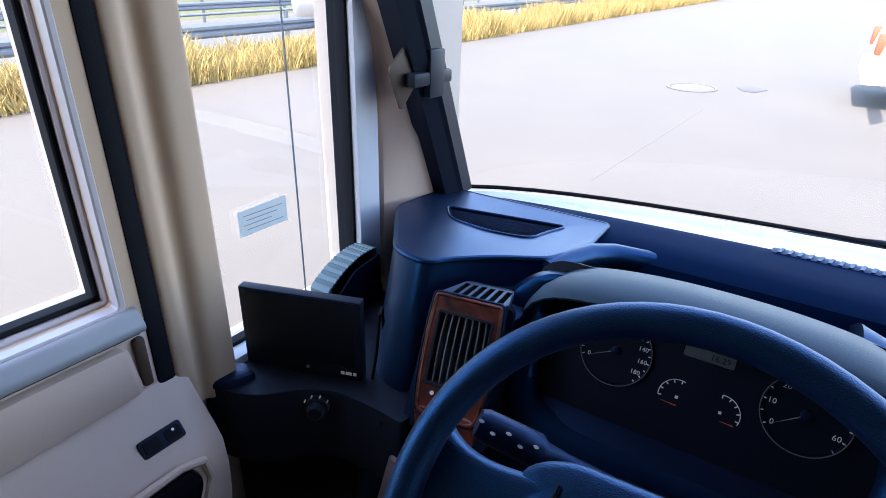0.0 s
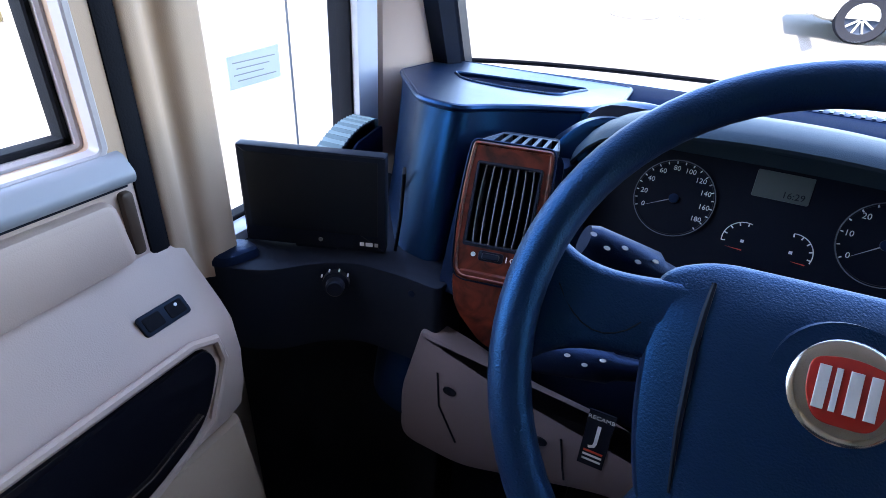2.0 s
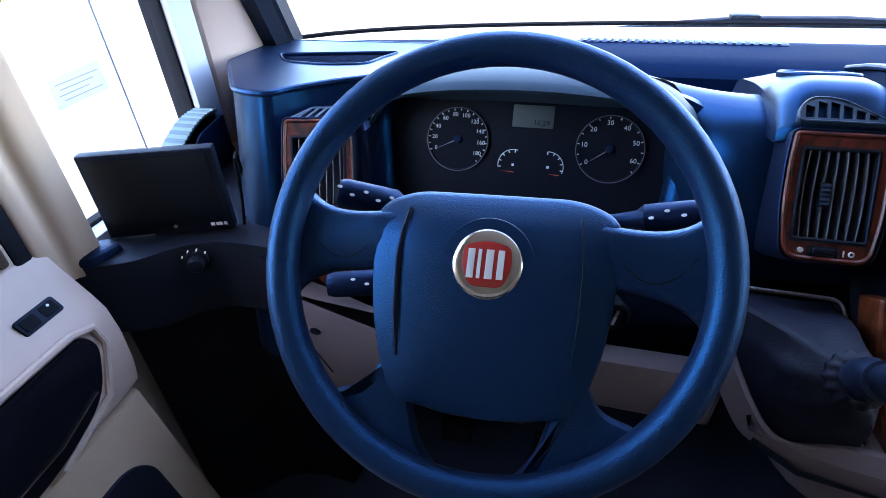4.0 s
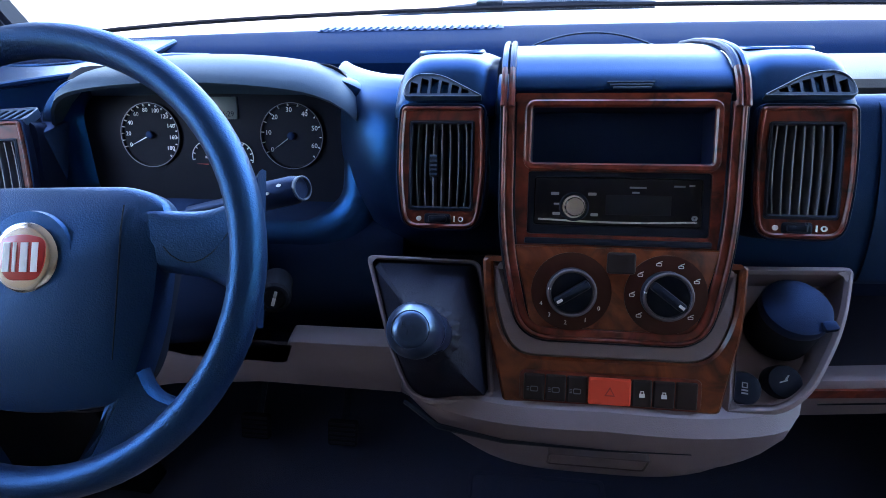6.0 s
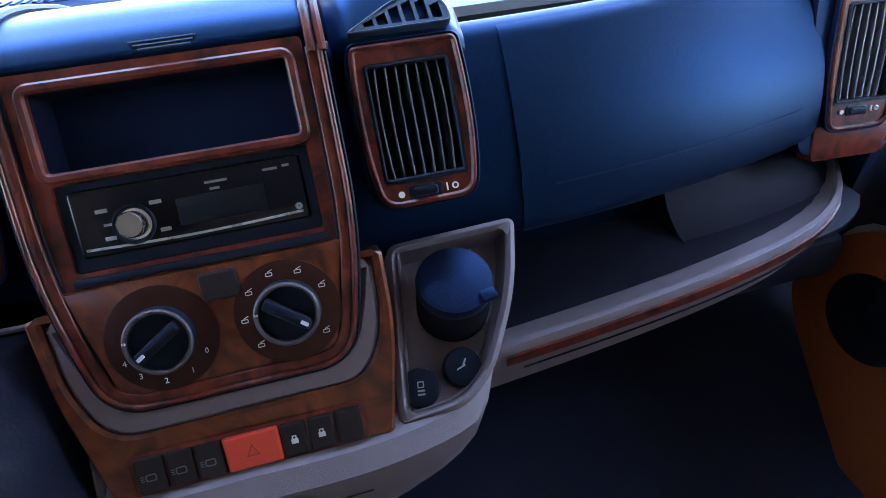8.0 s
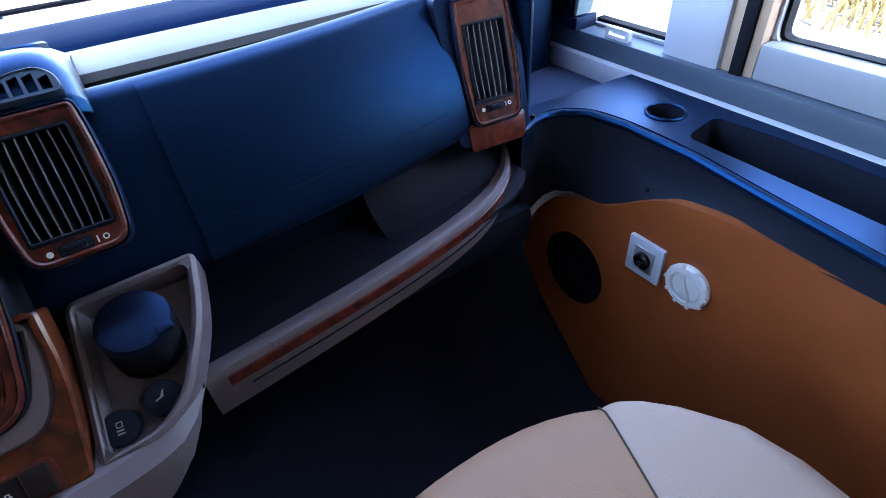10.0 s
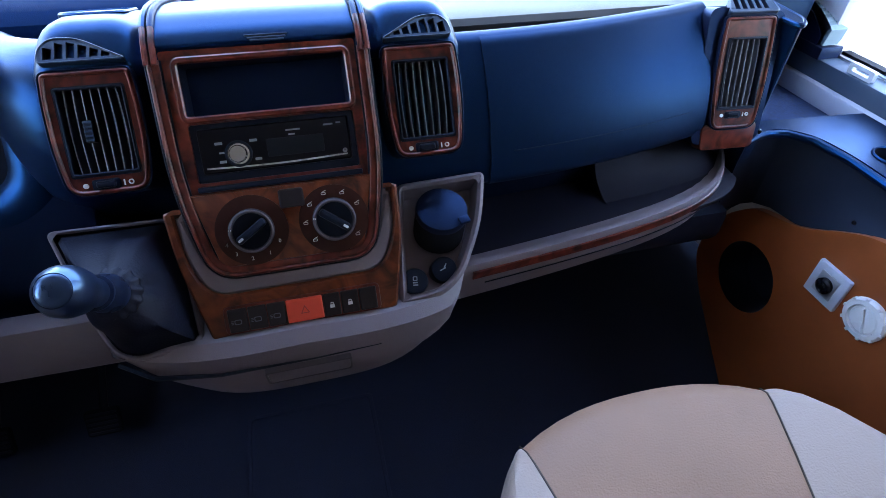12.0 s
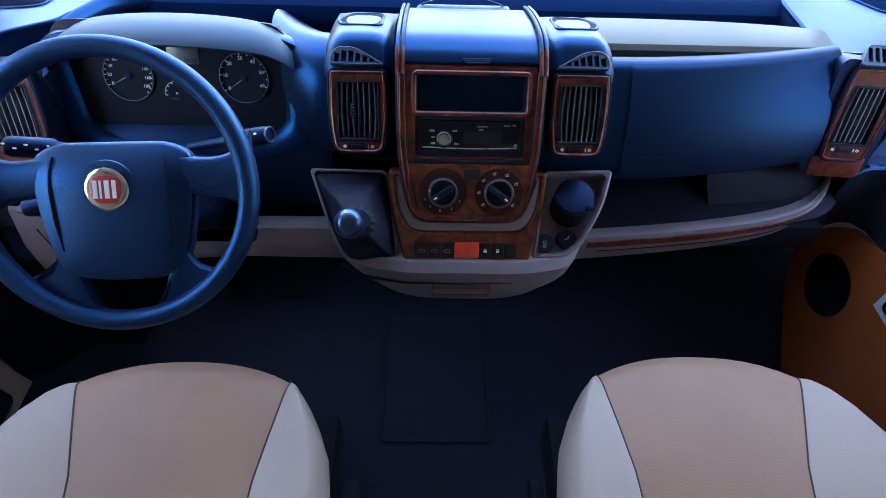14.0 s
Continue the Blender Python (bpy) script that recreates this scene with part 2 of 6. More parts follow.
def block(outline, z0, z1, bevel=0.01):
    """Solid with the outline, both end edges rounded."""
    b = bevel
    lv = [(shrink(outline, b), z0), (shrink(outline, b * 0.3), z0 + b * 0.3), (outline, z0 + b), (outline, z1 - b), (shrink(outline, b * 0.3), z1 - b * 0.3), (shrink(outline, b), z1)]
    return skin([[(x, y, z) for x, y in o] for o, z in lv])


def ring(outer, inner, z0, z1, bevel=0.0015, bm=None):
    """Frame between two outlines with as many points each."""
    b = bevel
    lv = [(outer, z0), (outer, z1 - b), (shrink(outer, b), z1), (shrink(inner, -b), z1), (inner, z1 - b), (inner, z0), (outer, z0)]
    return skin([[(x, y, z) for x, y in o] for o, z in lv], False, False, bm=bm)


def cup(outline, z_top, z_floor, taper=0.9, bm=None):
    """Open recess: walls and floor."""
    cx = sum(p[0] for p in outline) / len(outline)
    cy = sum(p[1] for p in outline) / len(outline)
    low = [(cx + (x - cx) * taper, cy + (y - cy) * taper) for x, y in outline]
    return skin([[(x, y, z_top) for x, y in outline], [(x, y, z_floor) for x, y in low]], False, True, bm=bm)


def lathe(profile, n=28, bm=None, closed=False):
    """Turned about z; profile of (radius, z)."""
    loops = [[(r * math.cos(2 * math.pi * i / n), r * math.sin(2 * math.pi * i / n), z) for i in range(n)] for r, z in profile]
    return skin(loops, not closed, not closed, bm=bm)


def box(x0, y0, z0, x1, y1, z1, bevel=0.004, seg=2):
    bm = bmesh.new()
    bmesh.ops.create_cube(bm, size=1)
    for v in bm.verts:
        v.co = Vector((x0 + (v.co.x + .5) * (x1 - x0), y0 + (v.co.y + .5) * (y1 - y0), z0 + (v.co.z + .5) * (z1 - z0)))
    if bevel:
        bmesh.ops.bevel(bm, geom=bm.edges, offset=bevel, segments=seg, affect="EDGES", profile=0.6)
    return bm


def tube(path, radius, n=10, bm=None):
    """Round bar along a path; radius a number or one for each point."""
    pts = [Vector(p) for p in path]
    rs = radius if isinstance(radius, (list, tuple)) else [radius] * len(pts)
    loops, side = [], None
    for i, p in enumerate(pts):
        d = (pts[min(i + 1, len(pts) - 1)] - pts[max(i - 1, 0)]).normalized()
        if side is None:
            side = d.orthogonal().normalized()
        side = (side - d * side.dot(d)).normalized()
        up = d.cross(side)
        loops.append([p + (side * math.cos(2 * math.pi * k / n) + up * math.sin(2 * math.pi * k / n)) * rs[i] for k in range(n)])
    return skin(loops, bm=bm)


def join(*bms):
    out = bms[0]
    for b in bms[1:]:
        me = bpy.data.meshes.new("tmp")
        b.to_mesh(me)
        b.free()
        out.from_mesh(me)
        bpy.data.meshes.remove(me)
    return out


def lettering(text, size, m, mat, parent, name="lettering", align="CENTER"):
    cu = bpy.data.curves.new(name, "FONT")
    cu.body, cu.size, cu.align_x, cu.align_y, cu.extrude = text, size, align, "CENTER", 0.0002
    cu.resolution_u = 2
    tmp = bpy.data.objects.new(name, cu)
    scene.collection.objects.link(tmp)
    dg = bpy.context.evaluated_depsgraph_get()
    me = bpy.data.meshes.new_from_object(tmp.evaluated_get(dg))
    bpy.data.objects.remove(tmp)
    me.transform(m)
    me.materials.clear()
    me.materials.append(mat)
    ob = new(name, me)
    ob.parent = parent
    return ob


def at(x, y, z=0.0, turn=0.0):
    return pose(x, y, z, 0, 0, turn)


def plate(outer, holes, z0, z1, bm=None):
    """Plate with holes: top face at z1, outer and inner walls down to z0."""
    bm = bm or bmesh.new()
    edges, loops = [], []
    for lp in (outer, *holes):
        top = [bm.verts.new((x, y, z1)) for x, y in lp]
        low = [bm.verts.new((x, y, z0)) for x, y in lp]
        k = len(top)
        for i in range(k):
            edges.append(bm.edges.new((top[i], top[(i + 1) % k])))
        loops.append((top, low))
    bmesh.ops.triangle_fill(bm, use_beauty=True, edges=edges, normal=(0, 0, 1))
    for top, low in loops:
        k = len(top)
        for i in range(k):
            bm.faces.new((top[i], top[(i + 1) % k], low[(i + 1) % k], low[i]))
    return bm


def spread(a, b, n):
    return [a + (b - a) * i / (n - 1) for i in range(n)]


# frames of the main planes: u right, v up the plane, n towards the seats
CON = basis((0, 0, 0.9), (1, 0, 0), (0, 0.524, 0.852))
TRAY = basis((0, -0.03, 0.715), (1, 0, 0), (0, 0.803, 0.595))
CLUSTER = basis((-0.557, 0.118, 0.81), (1, 0, 0), (0, 0.42, 0.907))
FRONT = basis((0, 0, 0), (1, 0, 0), (0, 0, 1))
YZ = basis((0, 0, 0), (0, 1, 0), (0, 0, 1))

# ---- setting: the cab shell ----
LX, RX = -1.22, 1.22


def setting(name, bm, mat, label, category, smooth=False):
    return tagged(link(name, bm, mat, None, label, smooth), label, category, kind="structure")


floor = setting("floor", box(-1.3, -3.3, -0.06, 1.3, 0.62, 0.0, 0), CARPET, "dark navy carpet on the cab floor", "floor")
# Unseen ceiling and rear wall, kept pale to bounce light onto the dash front.
setting("ceiling", box(-1.3, -3.3, 1.98, 1.3, 0.3, 2.04, 0), CEILING_MAT, "unseen pale ceiling over the cab that bounces light", "ceiling")
setting("wall_rear", box(-1.3, -3.36, -0.06, 1.3, -3.3, 2.04, 0), REAR_BOUNCE, "unseen beige wall behind the cab that bounces light", "wall")
setting("wall_front", box(-1.2, 0.50, -0.06, 1.2, 0.56, 0.72, 0), BLACK, "black bulkhead under the dashboard", "wall")


def side_wall(name, s, holes, label):
    """Side wall with window openings; s is -1 on the driver's side."""
    outer = rect(-3.3, -0.06, 0.62, 2.04)
    m = YZ.copy()
    m.translation = Vector((s * 1.29, 0, 0))
    bm = plate(outer, holes, 0.0, 0.05 if s < 0 else -0.05)
    bm.transform(m)
    return setting(name, bm, WALL_MAT, label, "wall")


DOOR_HOLE = rounded(rect(-0.60, 0.874, -0.262, 1.62), 0.008)
FRONT_L = rounded(rect(-0.125, 0.70, 0.203, 1.62), 0.02)
FRONT_R = rounded(rect(0.03, 0.70, 0.36, 1.62), 0.02)
BACK_R = rounded(rect(-0.42, 0.75, -0.135, 1.30), 0.03)
side_wall("wall_left", -1, [DOOR_HOLE, FRONT_L], "beige lined cab side with two window openings")
side_wall("wall_right", 1, [FRONT_R, BACK_R], "beige lined cab side with two window openings")


def window(name, s, hole, label, frame_mat, width=0.02, split=None):
    w = thing(name, label, "window", kind="structure")
    m = YZ.copy()
    m.translation = Vector((s * 1.245, 0, 0))
    d = 1 if s < 0 else -1
    part("window_frame", ring(shrink(hole, -0.008), shrink(hole, width), -0.012 * d, 0.022 * d, 0.003), frame_mat, w, "", m)
    part("window_seal", ring(shrink(hole, width - 0.001), shrink(hole, width + 0.007), -0.006 * d, 0.014 * d, 0.002), RUBBER, w, "black rubber seal", m)
    g = part("pane", slab(shrink(hole, 0.004), -0.003, 0.003, 0), CLEAR, w, "clear glass pane", m, False)
    g.visible_shadow = False
    if split:
        part("glass_edge", box(s * 1.243 - 0.003, split - 0.0005, hole[0][1], s * 1.243 + 0.0005, split + 0.0005, 1.7, 0), GRILLE, w, "thin dark edge of the sliding pane")
    return w


window("window_1", -1, DOOR_HOLE, "driver's door window with a black seal", DOOR_FRAME, 0.004)
window("window_2", -1, FRONT_L, "front side window with a sliding pane", PALE, 0.004, 0.088)
window("window_3", 1, FRONT_R, "passenger side front window in a pale frame", PALE, 0.006)
window("window_4", 1, BACK_R, "passenger side window in a pale frame", PALE, 0.006)


def base_y(x):
    k = min(1.0, abs(x) / 1.16)
    return 0.685 - 0.13 * k ** 2 - 0.075 * k ** 8


def screen_point(x, z, back=0.0):
    return (x, base_y(x) - 0.45 * (z - 0.85) - back, z)


# windscreen with its black border and blind rails
screen = thing("window_5", "wide raked windscreen with a black border", "windscreen", kind="structure")
xs = spread(-1.15, 1.15, 31)
bm = skin([[screen_point(x, z) for x in xs] for z in spread(0.845, 1.86, 5)], False, False, False)
g = part("pane", bm, CLEAR, screen, "clear windscreen glass")
g.visible_shadow = False
part("lower_seal", tube([screen_point(x, 0.853, 0.004) for x in xs], 0.005, 6), RUBBER, screen, "thin black rubber seal")
part("upper_border", skin([[screen_point(x, z, b) for x in xs] for z, b in ((1.72, 0.004), (1.98, 0.004), (1.98, 0.05), (1.72, 0.05))], False, False, False), CEILING_MAT, screen)
for s in (-1, 1):
    pillar = thing("trim", "beige windscreen pillar cover with black blind rail", "pillar", kind="structure")
    lo, hi = 0.70, 1.98
    n = 9
    loops = []
    for z in spread(lo, hi, n):
        yb = 0.462 - 0.45 * (z - 0.85)
        yf = min(0.262, yb - 0.07)
        loops.append([(s * 1.215, yf - 0.01, z), (s * 1.19, yf, z), (s * 1.145, yb - 0.045, z), (s * 1.15, yb - 0.03, z), (s * 1.28, yb - 0.03, z), (s * 1.28, yf - 0.01, z)])
    part("pillar_cover", skin(loops), PALE if s > 0 else BEIGE, pillar, "", None)
    rail = []
    for z in spread(0.855, 1.9, 8):
        yb = 0.475 - 0.45 * (z - 0.85)
        rail.append([(s * 1.16, yb - 0.085, z), (s * 1.125, yb - 0.08, z), (s * 1.11, yb - 0.05, z), (s * 1.12, yb - 0.04, z), (s * 1.112, yb - 0.03, z), (s * 1.115, yb + 0.01, z), (s * 1.16, yb + 0.01, z)])
    part("blind_rail", skin(rail), BLACK, pillar, "black plastic blind rail")
    yb = 0.475 - 0.45 * (1.12 - 0.85)
    part("rail_clip", box(s * 1.118 - 0.012, yb - 0.105, 1.098, s * 1.118 + 0.012, yb + 0.016, 1.122, 0.005), BLACK, pillar, "black plastic clip on the rail")
    part("clip_tongue", box(s * 1.112 - 0.008, yb - 0.060, 1.075, s * 1.112 + 0.008, yb - 0.012, 1.160, 0.005), BLACK, pillar, "black clip tongue")
    part("clip_recess", slab(rounded([(yb - 0.135, 1.13), (yb - 0.085, 1.175), (yb - 0.05, 1.12), (yb - 0.105, 1.055)], 0.012), 0, 0.004, 0.002), BROWN, pillar, "brown recess behind the clip",
         Matrix.Translation((s * 1.172, 0.0, 0)) @ pose(0, 0, 0, 0, 0, 8 * s) @ YZ)
part_post = thing("trim", "pale front post of the side window", "pillar", kind="structure")
part("post", box(-1.24, 0.196, 0.70, -1.195, 0.258, 1.98, 0.008), PALE, part_post)
part("seal_strip", box(-1.235, 0.190, 0.69, -1.208, 0.199, 1.9, 0.004), RUBBER, part_post, "black vertical seal")

# pillar between door and side window
post = thing("trim", "beige door pillar cover with a black seal beside it", "pillar", kind="structure")
part("door_seal", box(-1.235, -0.237, 0.45, -1.192, -0.211, 1.98, 0.006), RUBBER, post, "black rubber door seal")
prof = rounded([(-1.235, -0.213), (-1.190, -0.213), (-1.186, -0.192), (-1.199, -0.176), (-1.182, -0.160), (-1.180, -0.122), (-1.24, -0.118)], [0.001, 0.008, 0.008, 0.010, 0.010, 0.006, 0.001])
part("pillar_cover", slab(prof, 0.672, 1.98, 0.002), BEIGE_WARM, post)
rpost = thing("trim", "pale grey pillar between the passenger side windows", "pillar", kind="structure")
part("pillar_cover", box(1.185, -0.075, 0.62, 1.24, 0.045, 1.98, 0.012), PALE, rpost)
part("dark_strip", box(1.195, -0.135, 0.62, 1.24, -0.073, 1.98, 0.006), BEIGE_WARM, rpost, "brown vertical strip")
part("seal_strip", box(1.188, -0.118, 0.62, 1.205, -0.095, 1.98, 0.004), RUBBER, rpost, "black vertical seal")
sill = thing("trim", "pale grey sill under the passenger side windows", "window sill", kind="structure")
part("sill", box(1.17, -1.2, 0.655, 1.24, 0.40, 0.70, 0.006), NAVY, sill, "dark blue-grey sill board")
part("ledge", box(1.155, -1.2, 0.60, 1.2, 0.40, 0.657, 0.006), PALE, sill)
part("upper_sill", box(1.19, -1.2, 0.70, 1.24, -0.137, 0.76, 0.006), SILL, sill)
part("catch", ring(rounded(rect(0.12, 0.70, 0.18, 0.722), 0.004), rounded(rect(0.128, 0.706, 0.172, 0.716), 0.003), 0, -0.012, -0.001), WHITE_PAINT, sill, "small pale window catch",
     Matrix.Translation((1.19, 0, 0)) @ YZ)
lsill = thing("trim", "pale sill under the driver's side window", "window sill", kind="structure")
part("sill", box(-1.25, -0.122, 0.665, -1.20, 0.25, 0.705, 0.006), PALE, lsill)

# ---- driver's door ----
door = thing("cab_door", "beige moulded driver's door with armrest and black pocket", "door")
part("door_panel", box(-1.235, -1.15, 0.05, -1.195, -0.228, 0.86, 0.012), BEIGE, door)
part("window_surround", plate(rounded(rect(-1.18, 0.845, -0.228, 1.80), 0.02), [shrink(DOOR_HOLE, -0.002)], 0, 0.045), BEIGE_WARM, door, "", Matrix.Translation((-1.24, 0, 0)) @ YZ)
part("inner_frame", ring(shrink(DOOR_HOLE, -0.008), shrink(DOOR_HOLE, 0.001), 0.03, 0.048, 0.002), DOOR_FRAME, door, "lilac grey inner window frame", Matrix.Translation((-1.24, 0, 0)) @ YZ)
part("sill", slab(rounded([(-1.20, 0.840), (-1.176, 0.840), (-1.170, 0.852), (-1.186, 0.872), (-1.235, 0.872), (-1.235, 0.840)], 0.007), 0.246, 1.15, 0.006), SILL, door, "pale grey door sill", basis((0, 0, 0), (1, 0, 0), (0, 0, 1)))
part("upper_pad", slab(rounded([(-1.15, 0.715), (-0.258, 0.748), (-0.268, 0.826), (-1.15, 0.826)], 0.015), 0, 0.016, 0.008), BEIGE, door, "raised beige padding", Matrix.Translation((-1.197, 0, 0)) @ YZ)
# Thin black strip paints the shadow that the sill casts on the door.
part("sill_shadow_strip", box(-1.20, -1.15, 0.834, -1.186, -0.248, 0.841, 0.002), BLACK, door, "black strip painting the shadow under the sill")
part("pad_slot", slab(rounded(rect(-0.2585, 0.752, -0.244, 0.828), 0.006), 0, 0.008, 0.003), BROWN, door, "narrow brown slot at the end of the padding", Matrix.Translation((-1.195, 0, 0)) @ YZ)
arm = [(-1.205, 0.755), (-1.185, 0.735), (-1.165, 0.712), (-1.125, 0.672), (-1.108, 0.65), (-1.102, 0.61), (-1.108, 0.55), (-1.122, 0.505), (-1.15, 0.49), (-1.205, 0.485)]
loops = []
for y, f in ((-1.15, 1.0), (-0.6, 1.0), (-0.30, 1.0), (-0.235, 0.98), (-0.205, 0.90), (-0.198, 0.8)):
    loops.append([(-1.205 + (x + 1.205) * f, y, z) for x, z in arm])
part("armrest", skin(loops), BEIGE, door)
part("pocket", slab(rounded([(-1.1, 0.505), (-0.38, 0.512), (-0.278, 0.552), (-0.247, 0.628), (-0.262, 0.660), (-1.1, 0.652)], [0.01, 0.08, 0.05, 0.02, 0.02, 0.01]), 0, 0.012, 0.005), GLOSS_BLACK, door, "gloss black pocket",
     Matrix.Translation((-1.113, 0, 0)) @ YZ)
part("pocket_lip", tube([(-1.106, -1.1, 0.660), (-1.106, -0.275, 0.668), (-1.106, -0.244, 0.657), (-1.105, -0.238, 0.625), (-1.105, -0.27, 0.548), (-1.108, -0.37, 0.506)], 0.006, 8), BEIGE, door)
part("pull_strip", tube([(-1.0995, -0.52, 0.535), (-1.0995, -0.36, 0.545), (-1.0995, -0.285, 0.572)], 0.0014, 6), CHROME, door, "thin chrome strip")
SWM = basis((-1.147, -0.272, 0.694), (0.0, 1, 0.0), (-0.62, 0.1, 0.78))
sw = part("window_switch", slab(rounded(rect(-0.030, -0.0125, 0.030, 0.0125), 0.005), 0, 0.004, 0.002), BLACK, door, "black window switch panel", SWM)
for k in (-0.0145, 0.0145):
    part("rocker", slab(rounded(rect(k - 0.011, -0.0085, k + 0.011, 0.0085), 0.003), 0.003, 0.0052, 0.001), RUBBER, sw, "", SWM, False)
part("switch_mark", slab(oval(0.016, 0.004, 0.002, 0.002, 10), 0.0055, 0.006, 0), WHITE_MARK, sw, "", SWM)
part("lower_panel", slab([(-1.15, 0.06), (-0.17, 0.06), (-0.195, 0.30), (-0.215, 0.49), (-1.15, 0.49)], 0, 0.085, 0.012), BEIGE_WARM, door, "tan lower door panel", Matrix.Translation((-1.205, 0, 0)) @ YZ)
# Black plate on the panel paints the shade inside an opening that isn't cut.
part("door_speaker", slab(rounded([(-0.42, 0.1), (-0.235, 0.1), (-0.262, 0.36), (-0.30, 0.40), (-0.42, 0.40)], 0.03), 0, 0.006, 0.003), BLACK, door, "black plate painting the shaded opening in the lower panel", Matrix.Translation((-1.12, 0, 0)) @ YZ)

# ---- dashboard ----
dash = thing("dashboard", "blue-grey plastic dashboard with burl wood trim", "dashboard")
loops = []
def deck_y(x):
    """Rear edge of the dashboard, in front of the glass."""
    k = min(1.0, abs(x) / 1.16)
    return 0.53 - 0.055 * k ** 2 - 0.04 * k ** 8


ledge = []
for x in spread(-1.15, 1.15, 33):
    b = deck_y(x)
    loops.append([(x, 0.345, 0.70), (x, 0.350, 0.80), (x, 0.362, 0.836), (x, 0.385, 0.851), (x, 0.42, 0.856), (x, b - 0.03, 0.856), (x, b - 0.006, 0.855), (x, b, 0.852), (x, b + 0.005, 0.846), (x, b + 0.010, 0.70)])
    ledge.append([(x, b + 0.004, 0.826), (x, base_y(x) - 0.004, 0.842), (x, base_y(x) + 0.004, 0.842), (x, base_y(x) + 0.004, 0.80)])
# White sheet added inside the glass in place of the bright bonnet outside.
part("bonnet_stand_in", skin(ledge, False, False, False), WHITE_PAINT, dash, "added white sheet standing in for the bright bonnet")
part("rear_deck", skin(loops), DECK, dash, "rear ledge below the windscreen")
part("valley", box(-0.86, 0.20, 0.70, 0.9, 0.38, 0.765, 0.01), DASH_DARK, dash)
# defroster grille in the deck
GX0 = -0.185
GRM = basis((-0.335, 0.508, 0.8545), (1, 0, 0), (0, 1, 0))
gr = part("defrost_grille", slab(rounded(rect(GX0, -0.014, GX0 + 0.37, 0.014), 0.008), 0, 0.003, 0.002), DASH_DARK, dash, "narrow defroster grille", GRM)
for i in range(24):
    x = GX0 + 0.008 + i * 0.0148
    part("slat", slab([(x, -0.012), (x + 0.006, -0.012), (x + 0.012, 0.012), (x + 0.006, 0.012)], 0.002, 0.005, 0.001), DASH, gr, "", GRM, False)


def corner_block(s, plan, bin_outline, label, slope=0.0, lean=0.0):
    z = 0.862
    tilt = lambda y: slope * max(0.0, 0.37 - y)

    def leaned(bm):
        for v in bm.verts:
            if v.co.z > 0.79:
                v.co.z += tilt(v.co.y)
        return bm
    b = part("corner_block", leaned(join(plate(plan, [bin_outline], z - 0.012, z), skin([[(x, y - d * lean * max(0.0, min(1.0, (0.30 - y) / 0.12)), q) for x, y in plan] for q, d in ((0.45, 1.0), (0.60, 0.75), (0.74, 0.35), (0.82, 0.08), (z - 0.01, 0.0))], True, False))), DASH, dash, label)
    part("storage_bin", leaned(cup(bin_outline, z - 0.004, z - 0.055, 0.86)), BIN_FELT, b, "felt-lined open bin")
    part("bin_rim", leaned(ring(shrink(bin_outline, -0.005), bin_outline, z - 0.004, z + 0.003, 0.002)), DASH, b, "raised rim of the bin")
    part("block_edge", tube([(x, y, z - 0.004 + tilt(y)) for x, y in plan + plan[:1]], 0.005, 8), DASH, b, "rounded upper edge")
    return b


PLAN_L = rounded([(-0.815, 0.195), (-0.88, 0.140), (-0.925, 0.085), (-0.942, 0.048), (-1.005, 0.060), (-1.12, 0.215), (-1.15, 0.26), (-1.15, 0.44), (-0.79, 0.44), (-0.785, 0.30)], [0.008, 0.02, 0.02, 0.02, 0.04, 0.05, 0.02, 0.01, 0.01, 0.03])
BIN_L = rounded([(-1.075, 0.320), (-1.030, 0.258), (-0.940, 0.243), (-0.872, 0.262), (-0.868, 0.305), (-0.852, 0.372)], [0.012, 0.03, 0.03, 0.02, 0.02, 0.01])
corner_block(-1, PLAN_L, BIN_L, "driver's corner of the dashboard with an open bin", 0.10, 0.12)
PLAN_R = rounded([(0.72, 0.17), (0.85, 0.16), (0.865, 0.055), (0.895, 0.085), (0.91, 0.28), (1.15, 0.30), (1.15, 0.44), (0.82, 0.44), (0.72, 0.40)], [0.01, 0.01, 0.02, 0.03, 0.05, 0.02, 0.01, 0.01, 0.03])
BIN_R = rounded([(1.08, 0.42), (1.075, 0.33), (0.93, 0.335), (0.872, 0.418)], [0.012, 0.02, 0.02, 0.01])
corner_block(1, PLAN_R, BIN_R, "passenger's corner of the dashboard with an open bin")
part("end_ledge", box(0.90, 0.07, 0.56, 1.165, 0.45, 0.615, 0.006), BIN_FELT, dash, "dark felt ledge beside the dashboard end")
# ridge that joins the corner to the valley
part("corner_ridge", tube([(-0.812, 0.190, 0.860), (-0.800, 0.24, 0.856), (-0.782, 0.30, 0.850), (-0.75, 0.35, 0.842), (-0.69, 0.385, 0.832)], [0.016, 0.020, 0.022, 0.020, 0.018], 14), DASH, dash, "rounded ridge from the corner to the deck")
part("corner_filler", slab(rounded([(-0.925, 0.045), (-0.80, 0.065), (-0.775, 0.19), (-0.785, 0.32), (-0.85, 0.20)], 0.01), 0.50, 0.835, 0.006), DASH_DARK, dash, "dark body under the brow")


